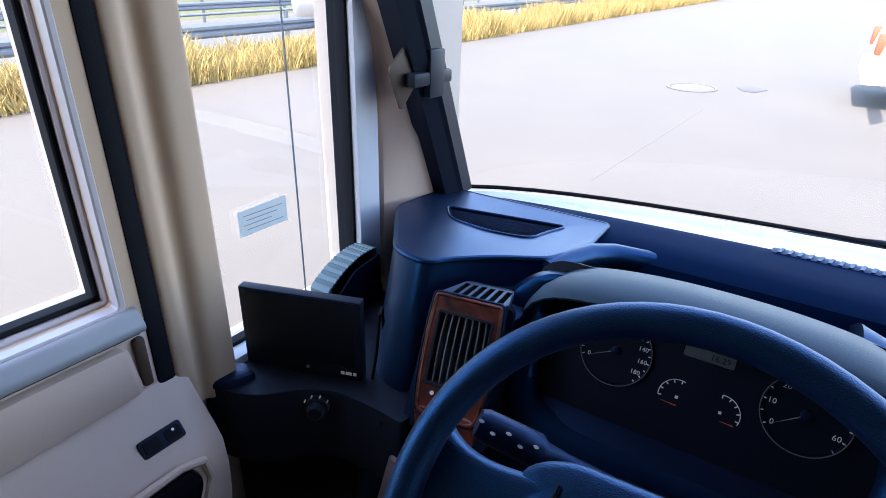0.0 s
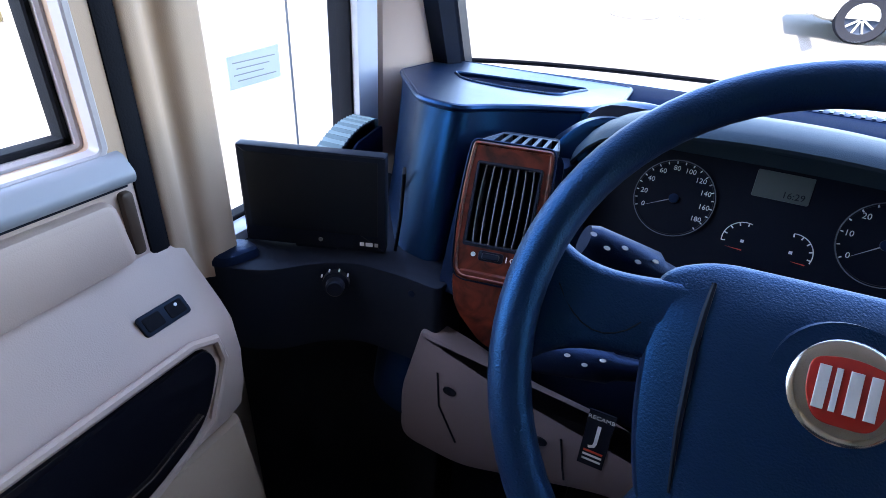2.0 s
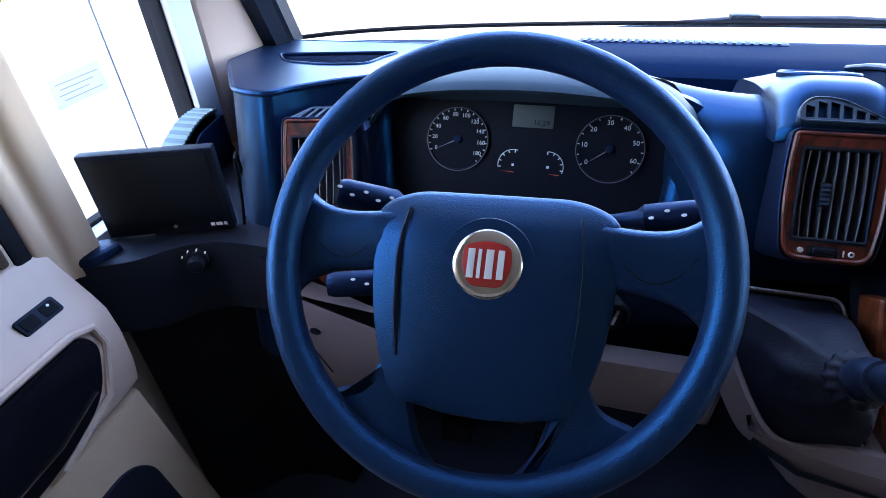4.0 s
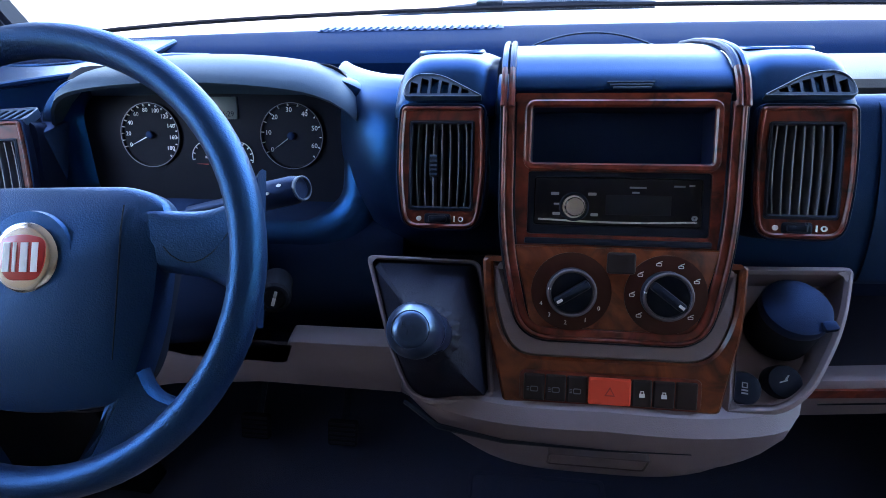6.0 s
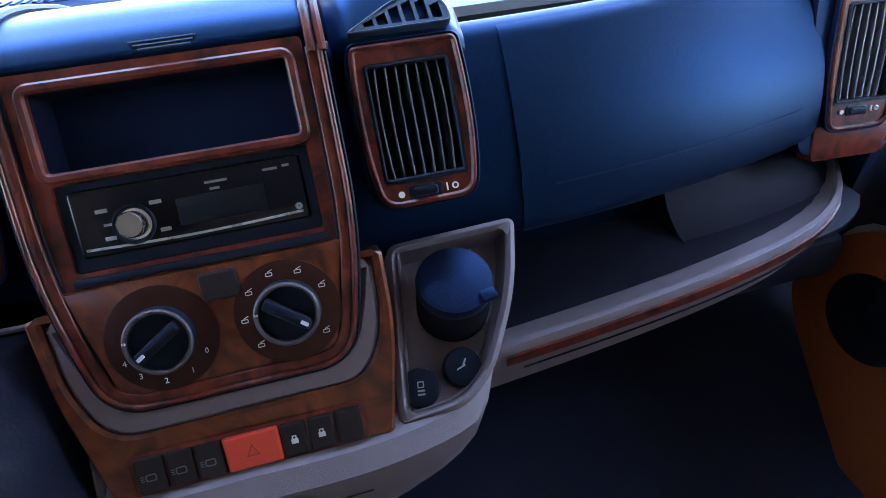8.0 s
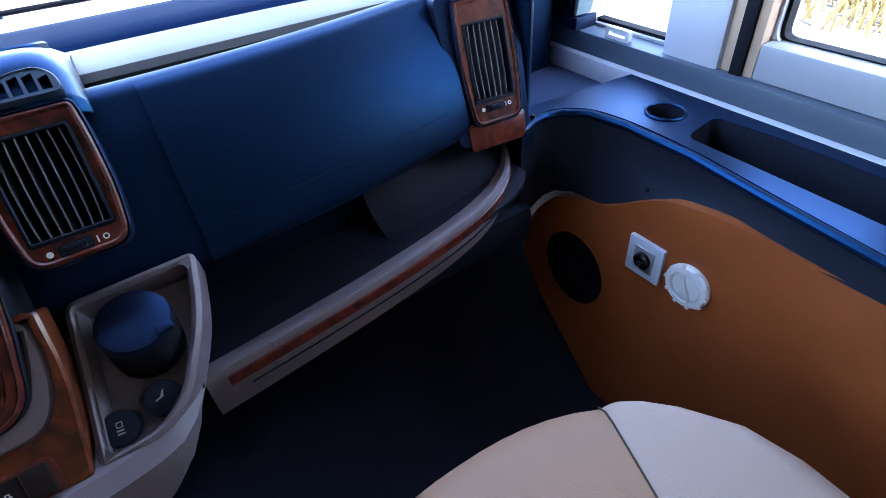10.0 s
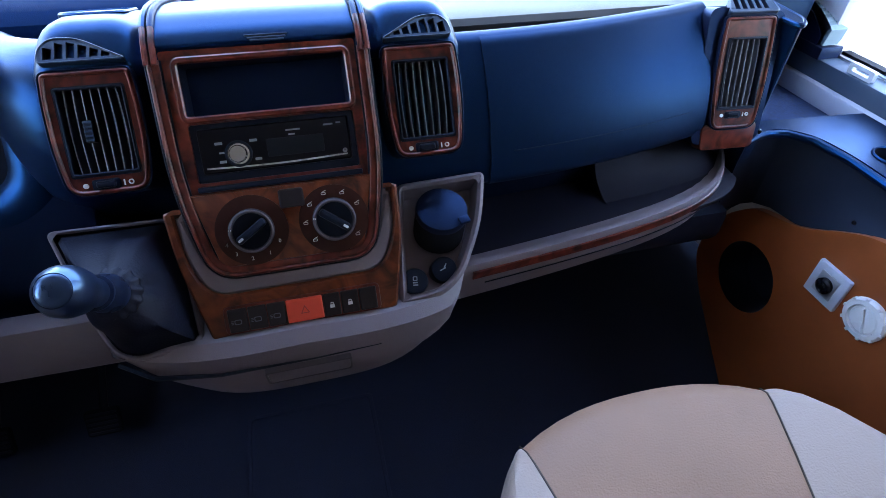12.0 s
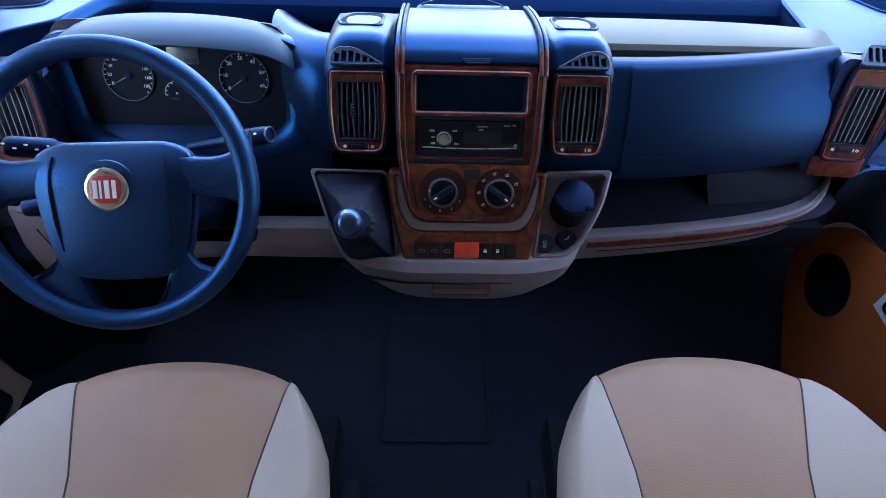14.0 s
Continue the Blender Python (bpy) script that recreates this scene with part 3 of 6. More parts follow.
# air vents: wooden frame, dark duct, upright slats, small wheel below
def air_vent(m, w, h, slats, parent, label, foot=0.037, tab=True, top=0.03, side=0.0145):
    a, b, c = w / 2 + side - 0.0035, h / 2 + foot, h / 2 + top
    outer = rounded([(-a + 0.004, -b), (a - 0.004, -b), (a + 0.0035, -b * 0.3), (a + 0.003, c * 0.5), (a, c), (-a, c), (-a - 0.003, c * 0.5), (-a - 0.0035, -b * 0.3)], [0.018, 0.018, 0.05, 0.05, 0.007, 0.007, 0.05, 0.05])
    v = part("air_vent", plate(outer, [rounded(rect(-w / 2, -h / 2, w / 2, h / 2), 0.004)], -0.03, 0.0), WOOD, parent, label, m)
    part("wood_bead", ring(shrink(outer, 0.0005), shrink(outer, 0.0055), -0.004, 0.0035, 0.0018), WOOD, v, "raised wooden bead", m)
    part("vent_edge", ring(shrink(outer, -0.0028), shrink(outer, -0.0002), -0.10, 0.0015, 0.001), DASH_DARK, v, "thin dark edge", m)
    part("duct", cup(rounded(rect(-w / 2, -h / 2, w / 2, h / 2), 0.004), -0.003, -0.06, 0.96), BLACK, v, "dark duct", m)
    part("inner_panel", plate(rounded(rect(-w / 2 - 0.0018, -h / 2 - 0.003, w / 2 + 0.0018, h / 2 + 0.0018), 0.004), [rounded(rect(-w / 2, -h / 2, w / 2, h / 2), 0.004)], -0.008, 0.0012), BLACK, v, "black inner panel", m)
    part("inner_frame", ring(rounded(rect(-w / 2 - 0.001, -h / 2 - 0.001, w / 2 + 0.001, h / 2 + 0.001), 0.004), rounded(rect(-w / 2 + 0.002, -h / 2 + 0.002, w / 2 - 0.002, h / 2 - 0.002), 0.003), -0.01, 0.0022, 0.001), BLACK, v, "black inner frame", m)
    for i in range(slats):
        x = -w / 2 + w * (i + 1) / (slats + 1)
        k = 0.0032 * (2 * x / w)
        bow = [(x + k * (1 - (2 * q - 1) ** 2), h * (q - 0.5)) for q in spread(0, 1, 9)]
        part("slat", slab([(p - 0.0008, q) for p, q in bow] + [(p + 0.0008, q) for p, q in bow[::-1]], -0.03, -0.004, 0.0004), SLAT, v, "", m, False)
    if tab:
        x = -w / 2 + w * 3 / (slats + 1)
        part("slider", box(x - 0.005, -0.013, -0.012, x + 0.005, 0.013, 0.001, 0.002), BLACK, v, "ribbed slider tab", m)
        for q in range(5):
            part("slider_rib", box(x - 0.0048, -0.0115 + q * 0.0052, 0.0005, x + 0.0048, -0.0092 + q * 0.0052, 0.0028, 0.0006), GRILLE, v, "", m, False)
    y = -h / 2 - 0.0125
    part("dial_bed", slab(rounded(rect(-0.019, y - 0.0065, 0.013, y + 0.0065), 0.004), -0.002, 0.0012, 0.001), BLACK, v, "black recess of the thumb wheel", m)
    part("thumb_wheel", slab(rounded(rect(-0.014, y - 0.0042, 0.008, y + 0.0042), 0.003), 0, 0.004, 0.002), BLACK, v, "black thumb wheel", m)
    part("closed_mark", slab(oval(-0.0255, y, 0.0030, 0.0030, 14), 0, 0.0020, 0), WHITE_MARK, v, "white dot", m, False)
    part("open_mark", ring(oval(0.0245, y, 0.0031, 0.0031, 14), oval(0.0245, y, 0.0019, 0.0019, 14), 0, 0.0020, 0), WHITE_MARK, v, "white ring", m, False)
    part("bar_mark", slab(rect(0.0163, y - 0.0035, 0.0175, y + 0.0035), 0, 0.0020, 0), WHITE_MARK, v, "white bar", m, False)
    return v


def top_grille(m, outline, slots, parent, mat=GRILLE):
    g = part("top_grille", plate(outline, slots, -0.012, 0.0), mat, parent, "slotted side-window grille", m)
    part("grille_border", ring(shrink(outline, -0.0012), shrink(outline, 0.0010), -0.008, 0.0014, 0.001), GRILLE, g, "raised pale border", m)
    for s in slots:
        part("slot", cup(s, -0.001, -0.02, 0.9), BLACK, g, "", m, False)
    return g


VENT_W, VENT_H = 0.074, 0.101
for s, cx in ((-1, -0.204), (1, 0.194)):
    vm = CON @ at(cx, -0.0655, -0.016)
    air_vent(vm, VENT_W, VENT_H, 7, dash, "upright air vent in a burl wood frame", tab=s < 0, top=0.0185, foot=0.024)
    # pod behind the vent
    pod = rounded([(0.11, 0.742), (0.11, 0.85), (0.018, 0.882), (0.023, 0.901), (0.066, 0.934), (0.16, 0.918), (0.27, 0.872), (0.32, 0.80), (0.32, 0.74)], [0.01, 0.01, 0.004, 0.006, 0.02, 0.06, 0.03, 0.01, 0.01])
    loops = []
    for x in spread(-0.061, 0.061, 19):
        k = abs(x) / 0.061
        low = 1 - (0.38 if x * s > 0 else 0.26) * k ** 4
        loops.append([(cx + x, y + 0.010 * k ** 6, 0.855 + (z - 0.855) * low if z > 0.855 else z) for y, z in pod])
    part("vent_pod", skin(loops), DASH, dash, "rounded housing behind the vent")
    # sloped grille above
    gm = basis((cx, 0.0330, 0.9085), (1, 0, 0), (0, 0.795, 0.606))
    tip = -s
    tri = rounded([(s * -0.046, -0.013), (s * 0.047, -0.013), (s * 0.044, 0.006), (s * 0.032, 0.017), (s * 0.004, 0.016)], [0.004, 0.007, 0.012, 0.014, 0.02])
    tri = tri if s > 0 else tri[::-1]
    slots = []
    for i in range(6):
        x0 = -0.030 + i * 0.0122
        hgt = (0.007, 0.012, 0.017, 0.021, 0.021, 0.016)[i]
        q = [(s * x0, -0.009), (s * (x0 + 0.009), -0.009), (s * (x0 + 0.008), -0.009 + hgt), (s * (x0 - 0.001), -0.009 + hgt - 0.003)]
        slots.append(q if s > 0 else q[::-1])
    top_grille(gm @ at(0, 0, 0.005), tri, slots, dash)
    # half-round tray on the pod
    tm = basis((cx, 0.160, 0.9125), (1, 0, 0), (0, 0.965, -0.262))
    o = rounded([(s * -0.035, -0.045), (s * 0.03, -0.045), (s * 0.045, -0.01), (s * 0.025, 0.035), (s * -0.035, 0.04)], 0.015)
    o = o if s > 0 else o[::-1]
    part("pod_tray", ring(shrink(o, -0.005), o, -0.012, 0.003, 0.002), DASH, dash, "rim of the small tray", tm)
    # No hollow is modelled; a flat dark plate paints the shade inside the tray.
    part("pod_tray_shade", slab(o, -0.010, 0.0012, 0), RUBBER, dash, "flat dark plate painting the shade in the small tray", tm)

# smooth shoulder between instruments and vents
face = rounded([(0.17, 0.56), (0.070, 0.64), (0.022, 0.72), (0.026, 0.80), (0.062, 0.872), (0.14, 0.896), (0.30, 0.80)], [0.01, 0.06, 0.06, 0.06, 0.04, 0.06, 0.02], 6)
loops = []
for x in spread(-0.40, -0.122, 28):
    k = max(0.0, (-0.262 - x) / 0.138)
    loops.append([(x, y + 0.13 * k ** 2.0, z - 0.020 * k ** 2) for y, z in face])
part("shoulder", skin(loops), DASH, dash, "smooth dash face beside the instruments")
# centre stack
stack = [(-0.16, 0.655), (0.17, 0.655), (0.17, 0.80), (0.024, 0.886), (0.040, 0.915), (0.07, 0.930), (0.15, 0.918), (0.26, 0.886), (0.32, 0.80), (0.32, 0.66)]
stack = rounded([(y + 0.008, z) for y, z in stack[1:]], [0.01, 0.01, 0.004, 0.03, 0.03, 0.05, 0.03, 0.01, 0.01])
part("centre_block", slab(stack, -0.128, 0.121, 0.006), DASH, dash, "blue-grey block of the centre stack", YZ)
U0 = -0.0035


def u_strip(path, d0, d1, z0, z1, bevel=0.002):
    """Moulding along an open path, from d0 to d1 to the path's left."""
    loops = []
    for k, p in enumerate(path):
        q, r = Vector(path[max(k - 1, 0)]), Vector(path[min(k + 1, len(path) - 1)])
        t = (r - q).normalized()
        nrm = Vector((-t.y, t.x))
        at_d = lambda d: Vector(p) + nrm * d
        sec = [(d0, z0), (d0, z1 - bevel), (d0 + bevel * 0.4, z1 - bevel * 0.3), (d0 + bevel, z1), (d1 - bevel, z1), (d1 - bevel * 0.4, z1 - bevel * 0.3), (d1, z1 - bevel), (d1, z0)]
        loops.append([(at_d(d).x, at_d(d).y, z) for d, z in sec])
    return skin(loops)


U_PATH = rounded([(U0 - 0.1285, 0.006), (U0 - 0.1275, -0.15), (U0 - 0.102, -0.262), (U0 + 0.102, -0.262), (U0 + 0.1265, -0.15), (U0 + 0.1275, 0.006)], [0.001, 0.07, 0.035, 0.035, 0.07, 0.001], 8)
part("stack_edge", u_strip(U_PATH, -0.0040, -0.0008, -0.13, 0.0030), BLACK, dash, "dark rounded rim", CON)
part("stack_band", u_strip(U_PATH, -0.0012, 0.0040, -0.02, 0.0062, 0.0025), WOOD, dash, "raised outer bead of burl wood", CON)
part("stack_bead", u_strip(U_PATH, 0.0036, 0.0128, -0.02, 0.0042, 0.0015), WOOD, dash, "burl wood band round the centre stack", CON)
part("stack_groove", u_strip(U_PATH, 0.0124, 0.0150, -0.02, 0.0008, 0.0005), BLACK, dash, "black groove", CON)
face_o = rounded([(U0 - 0.116, 0.015), (U0 - 0.113, -0.16), (U0 - 0.090, -0.249), (U0 + 0.090, -0.249), (U0 + 0.111, -0.16), (U0 + 0.113, 0.015)], [0.004, 0.04, 0.02, 0.02, 0.04, 0.004])
POCKET = rounded(rect(-0.1, -0.062, 0.094, -0.001), 0.004)
RADIO_HOLE = rounded(rect(-0.102, -0.142, 0.096, -0.071), 0.004)
KNOBS = (-0.050, 0.0525)
part("stack_face", plate(face_o, [POCKET, RADIO_HOLE], -0.012, -0.001), WOOD, dash, "burl wood face of the centre stack", CON)
part("pocket_rim", ring(shrink(POCKET, -0.008), POCKET, -0.004, 0.006, 0.002), WOOD, dash, "burl wood rim of the open pocket", CON)
part("pocket", cup(POCKET, -0.001, -0.030, 0.97), DASH_DARK, dash, "empty dark blue pocket", CON)
part("radio_surround", plate(shrink(RADIO_HOLE, 0.0005), [rounded(rect(-0.0945, -0.132, 0.088, -0.077), 0.003)], -0.03, -0.004), BLACK, dash, "black radio surround", CON)
part("lower_bar", box(-0.104, -0.153, -0.004, 0.098, -0.146, 0.004, 0.002), BLACK, dash, "black strip under the radio", CON)
part("heater_panel", slab(rounded([(-0.116, -0.1545), (0.109, -0.1545), (0.0995, -0.19), (0.086, -0.249), (-0.093, -0.249), (-0.107, -0.19)], [0.003, 0.003, 0.03, 0.012, 0.012, 0.03]), -0.004, 0.003, 0.002), WOOD_LIGHT, dash, "burl wood heater control panel", CON)
for k, (kx, ang) in enumerate(zip(KNOBS, (33, -37))):
    disc = part("control_disc", lathe([(0.0445, 0.002), (0.0445, 0.0045), (0.0425, 0.0052), (0.001, 0.0052)], 40), DIAL_BROWN, dash, "round dark brown control scale", CON @ at(kx, -0.206))
    km = CON @ at(kx, -0.206, 0.005, ang)
    kn = part("control_knob", lathe([(0.0275, 0), (0.0275, 0.010), (0.0262, 0.012), (0.0235, 0.0125), (0.0225, 0.007), (0.001, 0.007)], 36), BLACK, dash, "black rotary knob with a grip bar", km)
    part("knob_rim", ring(oval(0, 0, 0.0270, 0.0270, 36), oval(0, 0, 0.0232, 0.0232, 36), 0.010, 0.0132, 0.0012), TRAY_GREY, kn, "grey rim", km)
    part("grip", slab(rounded(rect(-0.0215, -0.0050, 0.0215, 0.0050), 0.004), 0.006, 0.017, 0.003), BLACK, kn, "", km)
    tipx = -0.016 if k == 0 else 0.016
    part("pointer", slab(rounded(rect(tipx - 0.0035, -0.0016, tipx + 0.0035, 0.0016), 0.001), 0.017, 0.0176, 0), WHITE_MARK, kn, "white pointer", km, False)
    part("pointer_tick", box(-0.0265, -0.001, 0.0115, -0.0235, 0.001, 0.0132, 0), WHITE_MARK, kn, "white tick", CON @ at(kx, -0.206, 0.005, -10), False)
    if k == 0:
        for txt, a in (("4", 204), ("3", 230), ("2", 262), ("1", 298), ("0", 330)):
            lettering(txt, 0.0068, CON @ at(kx + 0.036 * math.cos(radians(a)), -0.206 + 0.036 * math.sin(radians(a)), 0.0054), WHITE_MARK, disc, "numeral")
    else:
        for a in (220, 180, 141, 104, 66, 28, 320):
            cx, cy = kx + 0.036 * math.cos(radians(a)), -0.206 + 0.036 * math.sin(radians(a))
            part("symbol", join(ring(rounded(rect(cx - 0.0032, cy - 0.0026, cx + 0.0026, cy + 0.0008), 0.001), rounded(rect(cx - 0.0025, cy - 0.0019, cx + 0.0019, cy + 0.0001), 0.0006), 0.0053, 0.0056, 0), slab([(cx - 0.001, cy + 0.0008), (cx + 0.0034, cy + 0.0026), (cx + 0.0030, cy + 0.0033), (cx - 0.0014, cy + 0.0015)], 0.0053, 0.0056, 0)), WHITE_MARK, disc, "white airflow symbol", CON, False)
part("centre_button", slab(rounded(rect(-0.012, -0.184, 0.019, -0.160), 0.004), 0.002, 0.007, 0.002), SWITCH, dash, "small square black button", CON, False)
# twin rails that run on over the top of the stack
for s in (-1, 1):
    for off, r, mt in ((-0.001, 0.0040, DASH), (0.0075, 0.0040, DASH_DARK)):
        x = U0 + s * (0.1275 - off)
        over = [(x, -0.004, 0.902), (x, 0.006, 0.9135), (x, 0.018, 0.9235), (x, 0.032, 0.9315), (x, 0.048, 0.9368), (x, 0.066, 0.9385), (x, 0.09, 0.9368), (x, 0.12, 0.932), (x, 0.16, 0.9225), (x, 0.20, 0.912), (x, 0.27, 0.888)]
        part("rail_front", tube(over[:5], [r * 0.95] * 5, 8), WOOD, dash, "burl wood end of the rail")
        part("top_rail", tube(over[3:], r, 8), mt, dash, "rounded rail over the stack")
part("top_pad", slab(rounded([(0.0085, 0.9165), (0.024, 0.928), (0.06, 0.938), (0.12, 0.930), (0.20, 0.909), (0.255, 0.892), (0.255, 0.86), (0.03, 0.88)], [0.004, 0.02, 0.03, 0.05, 0.05, 0.02, 0.01, 0.01]), U0 - 0.117, U0 + 0.117, 0.004), DASH, dash, "smooth blue-grey pad on top", YZ)
# notice printed above the pocket
for i in range(3):
    part("notice_line", slab(rect(-0.020 + 0.003 * i, -0.001 - i * 0.0035, 0.030 - 0.002 * i, 0.0003 - i * 0.0035), -0.001, 0.0012, 0), GRILLE, dash, "small pale printed line", basis((0, 0.0145, 0.9225), (1, 0, 0), (0, 0.8, 0.6)), False)
# clip at the rear of the block
part("top_clip", slab(rounded(rect(-0.108, 0.240, 0.088, 0.282), 0.014), 0.868, 0.889, 0.010), DASH, dash, "rounded blue bar on top of the stack")
part("clip_flap", tube([(-0.104 + 0.184 * q, 0.272, 0.885 + 0.021 * math.sin(math.pi * q) ** 0.8) for q in spread(0, 1, 17)], 0.0016, 8), GRILLE, dash, "thin arched wire over the bar")

# grey band and wood band under the stack
o = rounded([(U0 - 0.1345, -0.180), (U0 - 0.1315, -0.235), (U0 - 0.110, -0.286), (U0 + 0.110, -0.284), (U0 + 0.1325, -0.235), (U0 + 0.1330, -0.180)], [0.001, 0.05, 0.032, 0.032, 0.05, 0.001], 8)
i = rounded([(U0 - 0.1260, -0.180), (U0 - 0.1170, -0.215), (U0 - 0.099, -0.260), (U0 + 0.099, -0.260), (U0 + 0.1170, -0.215), (U0 + 0.1250, -0.180)], [0.001, 0.05, 0.03, 0.03, 0.05, 0.001], 8)
part("grey_band", ring(o, i, -0.04, -0.003, 0.004), GREY, dash, "warm grey band round the stack", CON)
wo = rounded([(-0.151, -0.172), (-0.146, -0.24), (-0.121, -0.346), (0.1195, -0.340), (0.139, -0.24), (0.140, -0.172)], [0.004, 0.03, 0.006, 0.006, 0.03, 0.004], 8)
wi = rounded([(U0 - 0.1355, -0.172), (U0 - 0.1320, -0.235), (U0 - 0.110, -0.2855), (U0 + 0.110, -0.2835), (U0 + 0.1330, -0.235), (U0 + 0.1340, -0.172)], [0.001, 0.05, 0.032, 0.032, 0.05, 0.001], 8)
part("lower_band", ring(wo, wi, -0.05, -0.001, 0.003), WOOD_LIGHT, dash, "burl wood band with switch row", CON)
part("switch_bed", slab(rounded(rect(-0.104, -0.3375, 0.098, -0.300), 0.008), -0.002, 0.0025, 0.002), WOOD, dash, "dark wood switch bed", CON)
edges = [-0.0995, -0.0745, -0.0505, -0.0265, 0.0215, 0.0445, 0.069, 0.0935]
for k in range(7):
    hz = k == 3
    b = part("hazard_switch" if hz else "rocker_switch", slab(rounded(rect(edges[k] + 0.0006, -0.3345, edges[k + 1] - 0.0006, -0.3035), 0.002), 0.0, 0.007 if hz else 0.0055, 0.002), HAZARD if hz else SWITCH, dash, "red hazard light switch" if hz else "black rocker switch", CON, False)
    cx = (edges[k] + edges[k + 1]) / 2
    if hz:
        t3 = [(cx - 0.006, -0.3235), (cx + 0.006, -0.3235), (cx, -0.3125)]
        part("triangle_mark", ring(t3, shrink(t3, 0.0012), 0.006, 0.0074, 0), RED, b, "warning triangle outline", CON, False)
    elif k in (4, 5):
        part("lock_mark", join(slab(rect(cx - 0.003, -0.323, cx + 0.003, -0.3185), 0.005, 0.0058, 0), ring(rect(cx - 0.002, -0.319, cx + 0.002, -0.3155), rect(cx - 0.001, -0.319, cx + 0.001, -0.3165), 0.005, 0.0058, 0)), WHITE_MARK, b, "white padlock mark", CON, False)
    elif k < 3:
        part("lamp_mark", ring(rounded(rect(cx - 0.0045, -0.324, cx + 0.0045, -0.3175), 0.002), rounded(rect(cx - 0.0035, -0.323, cx + 0.0035, -0.3185), 0.0015), 0.005, 0.0058, 0), SLAT, b, "pale lamp mark", CON, False)
        for q in (-0.002, 0.0, 0.002):
            part("lamp_ray", slab(rect(cx - 0.0085, -0.3208 + q - 0.0004, cx - 0.0055, -0.3208 + q + 0.0004), 0.005, 0.0058, 0), SLAT, b, "", CON, False)

# side trays beside the stack
TR = rounded([(0.148, -0.004), (0.287, 0.0), (0.268, -0.075), (0.225, -0.150), (0.19, -0.176), (0.124, -0.180)], [0.014, 0.012, 0.04, 0.03, 0.02, 0.008], 6)
TRI = shrink(TR, 0.011)
tray = part("cup_tray", join(ring(TR, TRI, -0.05, 0.0, 0.005), skin([[(x, y, q) for x, y in shrink(TR, d)] for d, q in ((0.001, -0.006), (-0.002, -0.03), (-0.004, -0.07), (0.004, -0.12), (0.02, -0.15))], False, False)), GREY, dash, "warm grey frame of the cup tray", TRAY)
part("tray_floor", cup(TRI, -0.001, -0.035, 0.93), GREY, tray, "grey recessed floor", TRAY, False)
TG = rounded([(-0.310, -0.006), (-0.158, -0.008), (-0.146, -0.06), (-0.132, -0.185), (-0.232, -0.192), (-0.262, -0.14)], [0.012, 0.014, 0.03, 0.008, 0.03, 0.04], 6)
TGI = shrink(TG, 0.0065)
gt = part("gear_tray", ring(TG, TGI, -0.10, 0.0, 0.004), GREY, dash, "dark grey frame round the gear lever", TRAY)
part("tray_floor", cup(TGI, -0.001, -0.03, 0.95), SHELF, gt, "", TRAY)
for k, (u, w) in enumerate(((0.152, -0.148), (0.197, -0.138))):
    sm = TRAY @ at(u, w, -0.03)
    c = part("power_socket" if k == 0 else "cigarette_lighter", lathe([(0.0195, 0), (0.0195, 0.020), (0.018, 0.023), (0.013, 0.024), (0.001, 0.0235)], 28), BLACK, tray, "round black socket cap with a pale symbol", sm)
    if k == 0:
        part("symbol", join(ring(rounded(rect(-0.0045, 0.0, 0.0045, 0.009), 0.001), rounded(rect(-0.003, 0.0015, 0.003, 0.0075), 0.001), 0.0235, 0.0245, 0), slab(rect(-0.005, -0.005, 0.005, -0.0025), 0.0235, 0.0245, 0), slab(rect(-0.005, -0.010, 0.005, -0.0075), 0.0235, 0.0245, 0)), SILVER, c, "pale symbol and lines", sm @ at(0, 0, 0, -6) @ Matrix.Diagonal((0.7, 0.7, 1, 1)), False)
    else:
        part("symbol", join(slab([(-0.009, -0.003), (0.003, 0.001), (0.0025, 0.003), (-0.009, -0.001)], 0.0235, 0.0245, 0), slab([(0.001, 0.001), (0.006, 0.010), (0.004, 0.010), (-0.001, 0.003)], 0.0235, 0.0245, 0)), SILVER, c, "pale cigarette symbol", sm @ Matrix.Diagonal((0.75, 0.75, 1, 1)), False)

# lower drawer body under the stack
low = []
for x in spread(-0.25, 0.236, 27):
    k = abs(x + 0.006) / 0.244
    drop = 0.434 + 0.155 * k ** 4.2
    fr = -0.200 + 0.045 * k ** 3 + (0.05 * max(0.0, (k - 0.80) / 0.2) ** 2 if x > 0 else 0.0)
    top = 0.612 - 0.012 * k
    low.append([(x, fr + 0.012, top + 0.004), (x, fr - 0.004, top - 0.01), (x, fr - 0.002, (2 * top + drop) / 3), (x, fr + 0.004, (top + drop) / 2), (x, fr + 0.018, drop + 0.050), (x, fr + 0.046, drop + 0.014), (x, fr + 0.085, drop - 0.008), (x, 0.05, drop + 0.02), (x, 0.05, top)])
drawer = part("lower_drawer", skin(low), GREY, dash, "warm grey drawer under the stack")
part("drawer_gap", tube([(-0.245, -0.163, 0.578), (-0.2, -0.192, 0.572), (-0.12, -0.206, 0.572), (0.0, -0.2085, 0.573), (0.09, -0.206, 0.574)], [0.0042, 0.0038, 0.0025, 0.0012, 0.0006], 6), BLACK, drawer, "dark gap above the drawer")
hm = basis((-0.010, -0.1985, 0.546), (1, 0, 0), (0, -0.26, 0.96))
part("drawer_handle", ring(rounded(rect(-0.058, -0.021, 0.058, 0.017), 0.006), rounded(rect(-0.0552, -0.0185, 0.0552, 0.0142), 0.005), -0.006, 0.0074, 0.001), TRAY_GREY, drawer, "recessed grey drawer handle", hm)
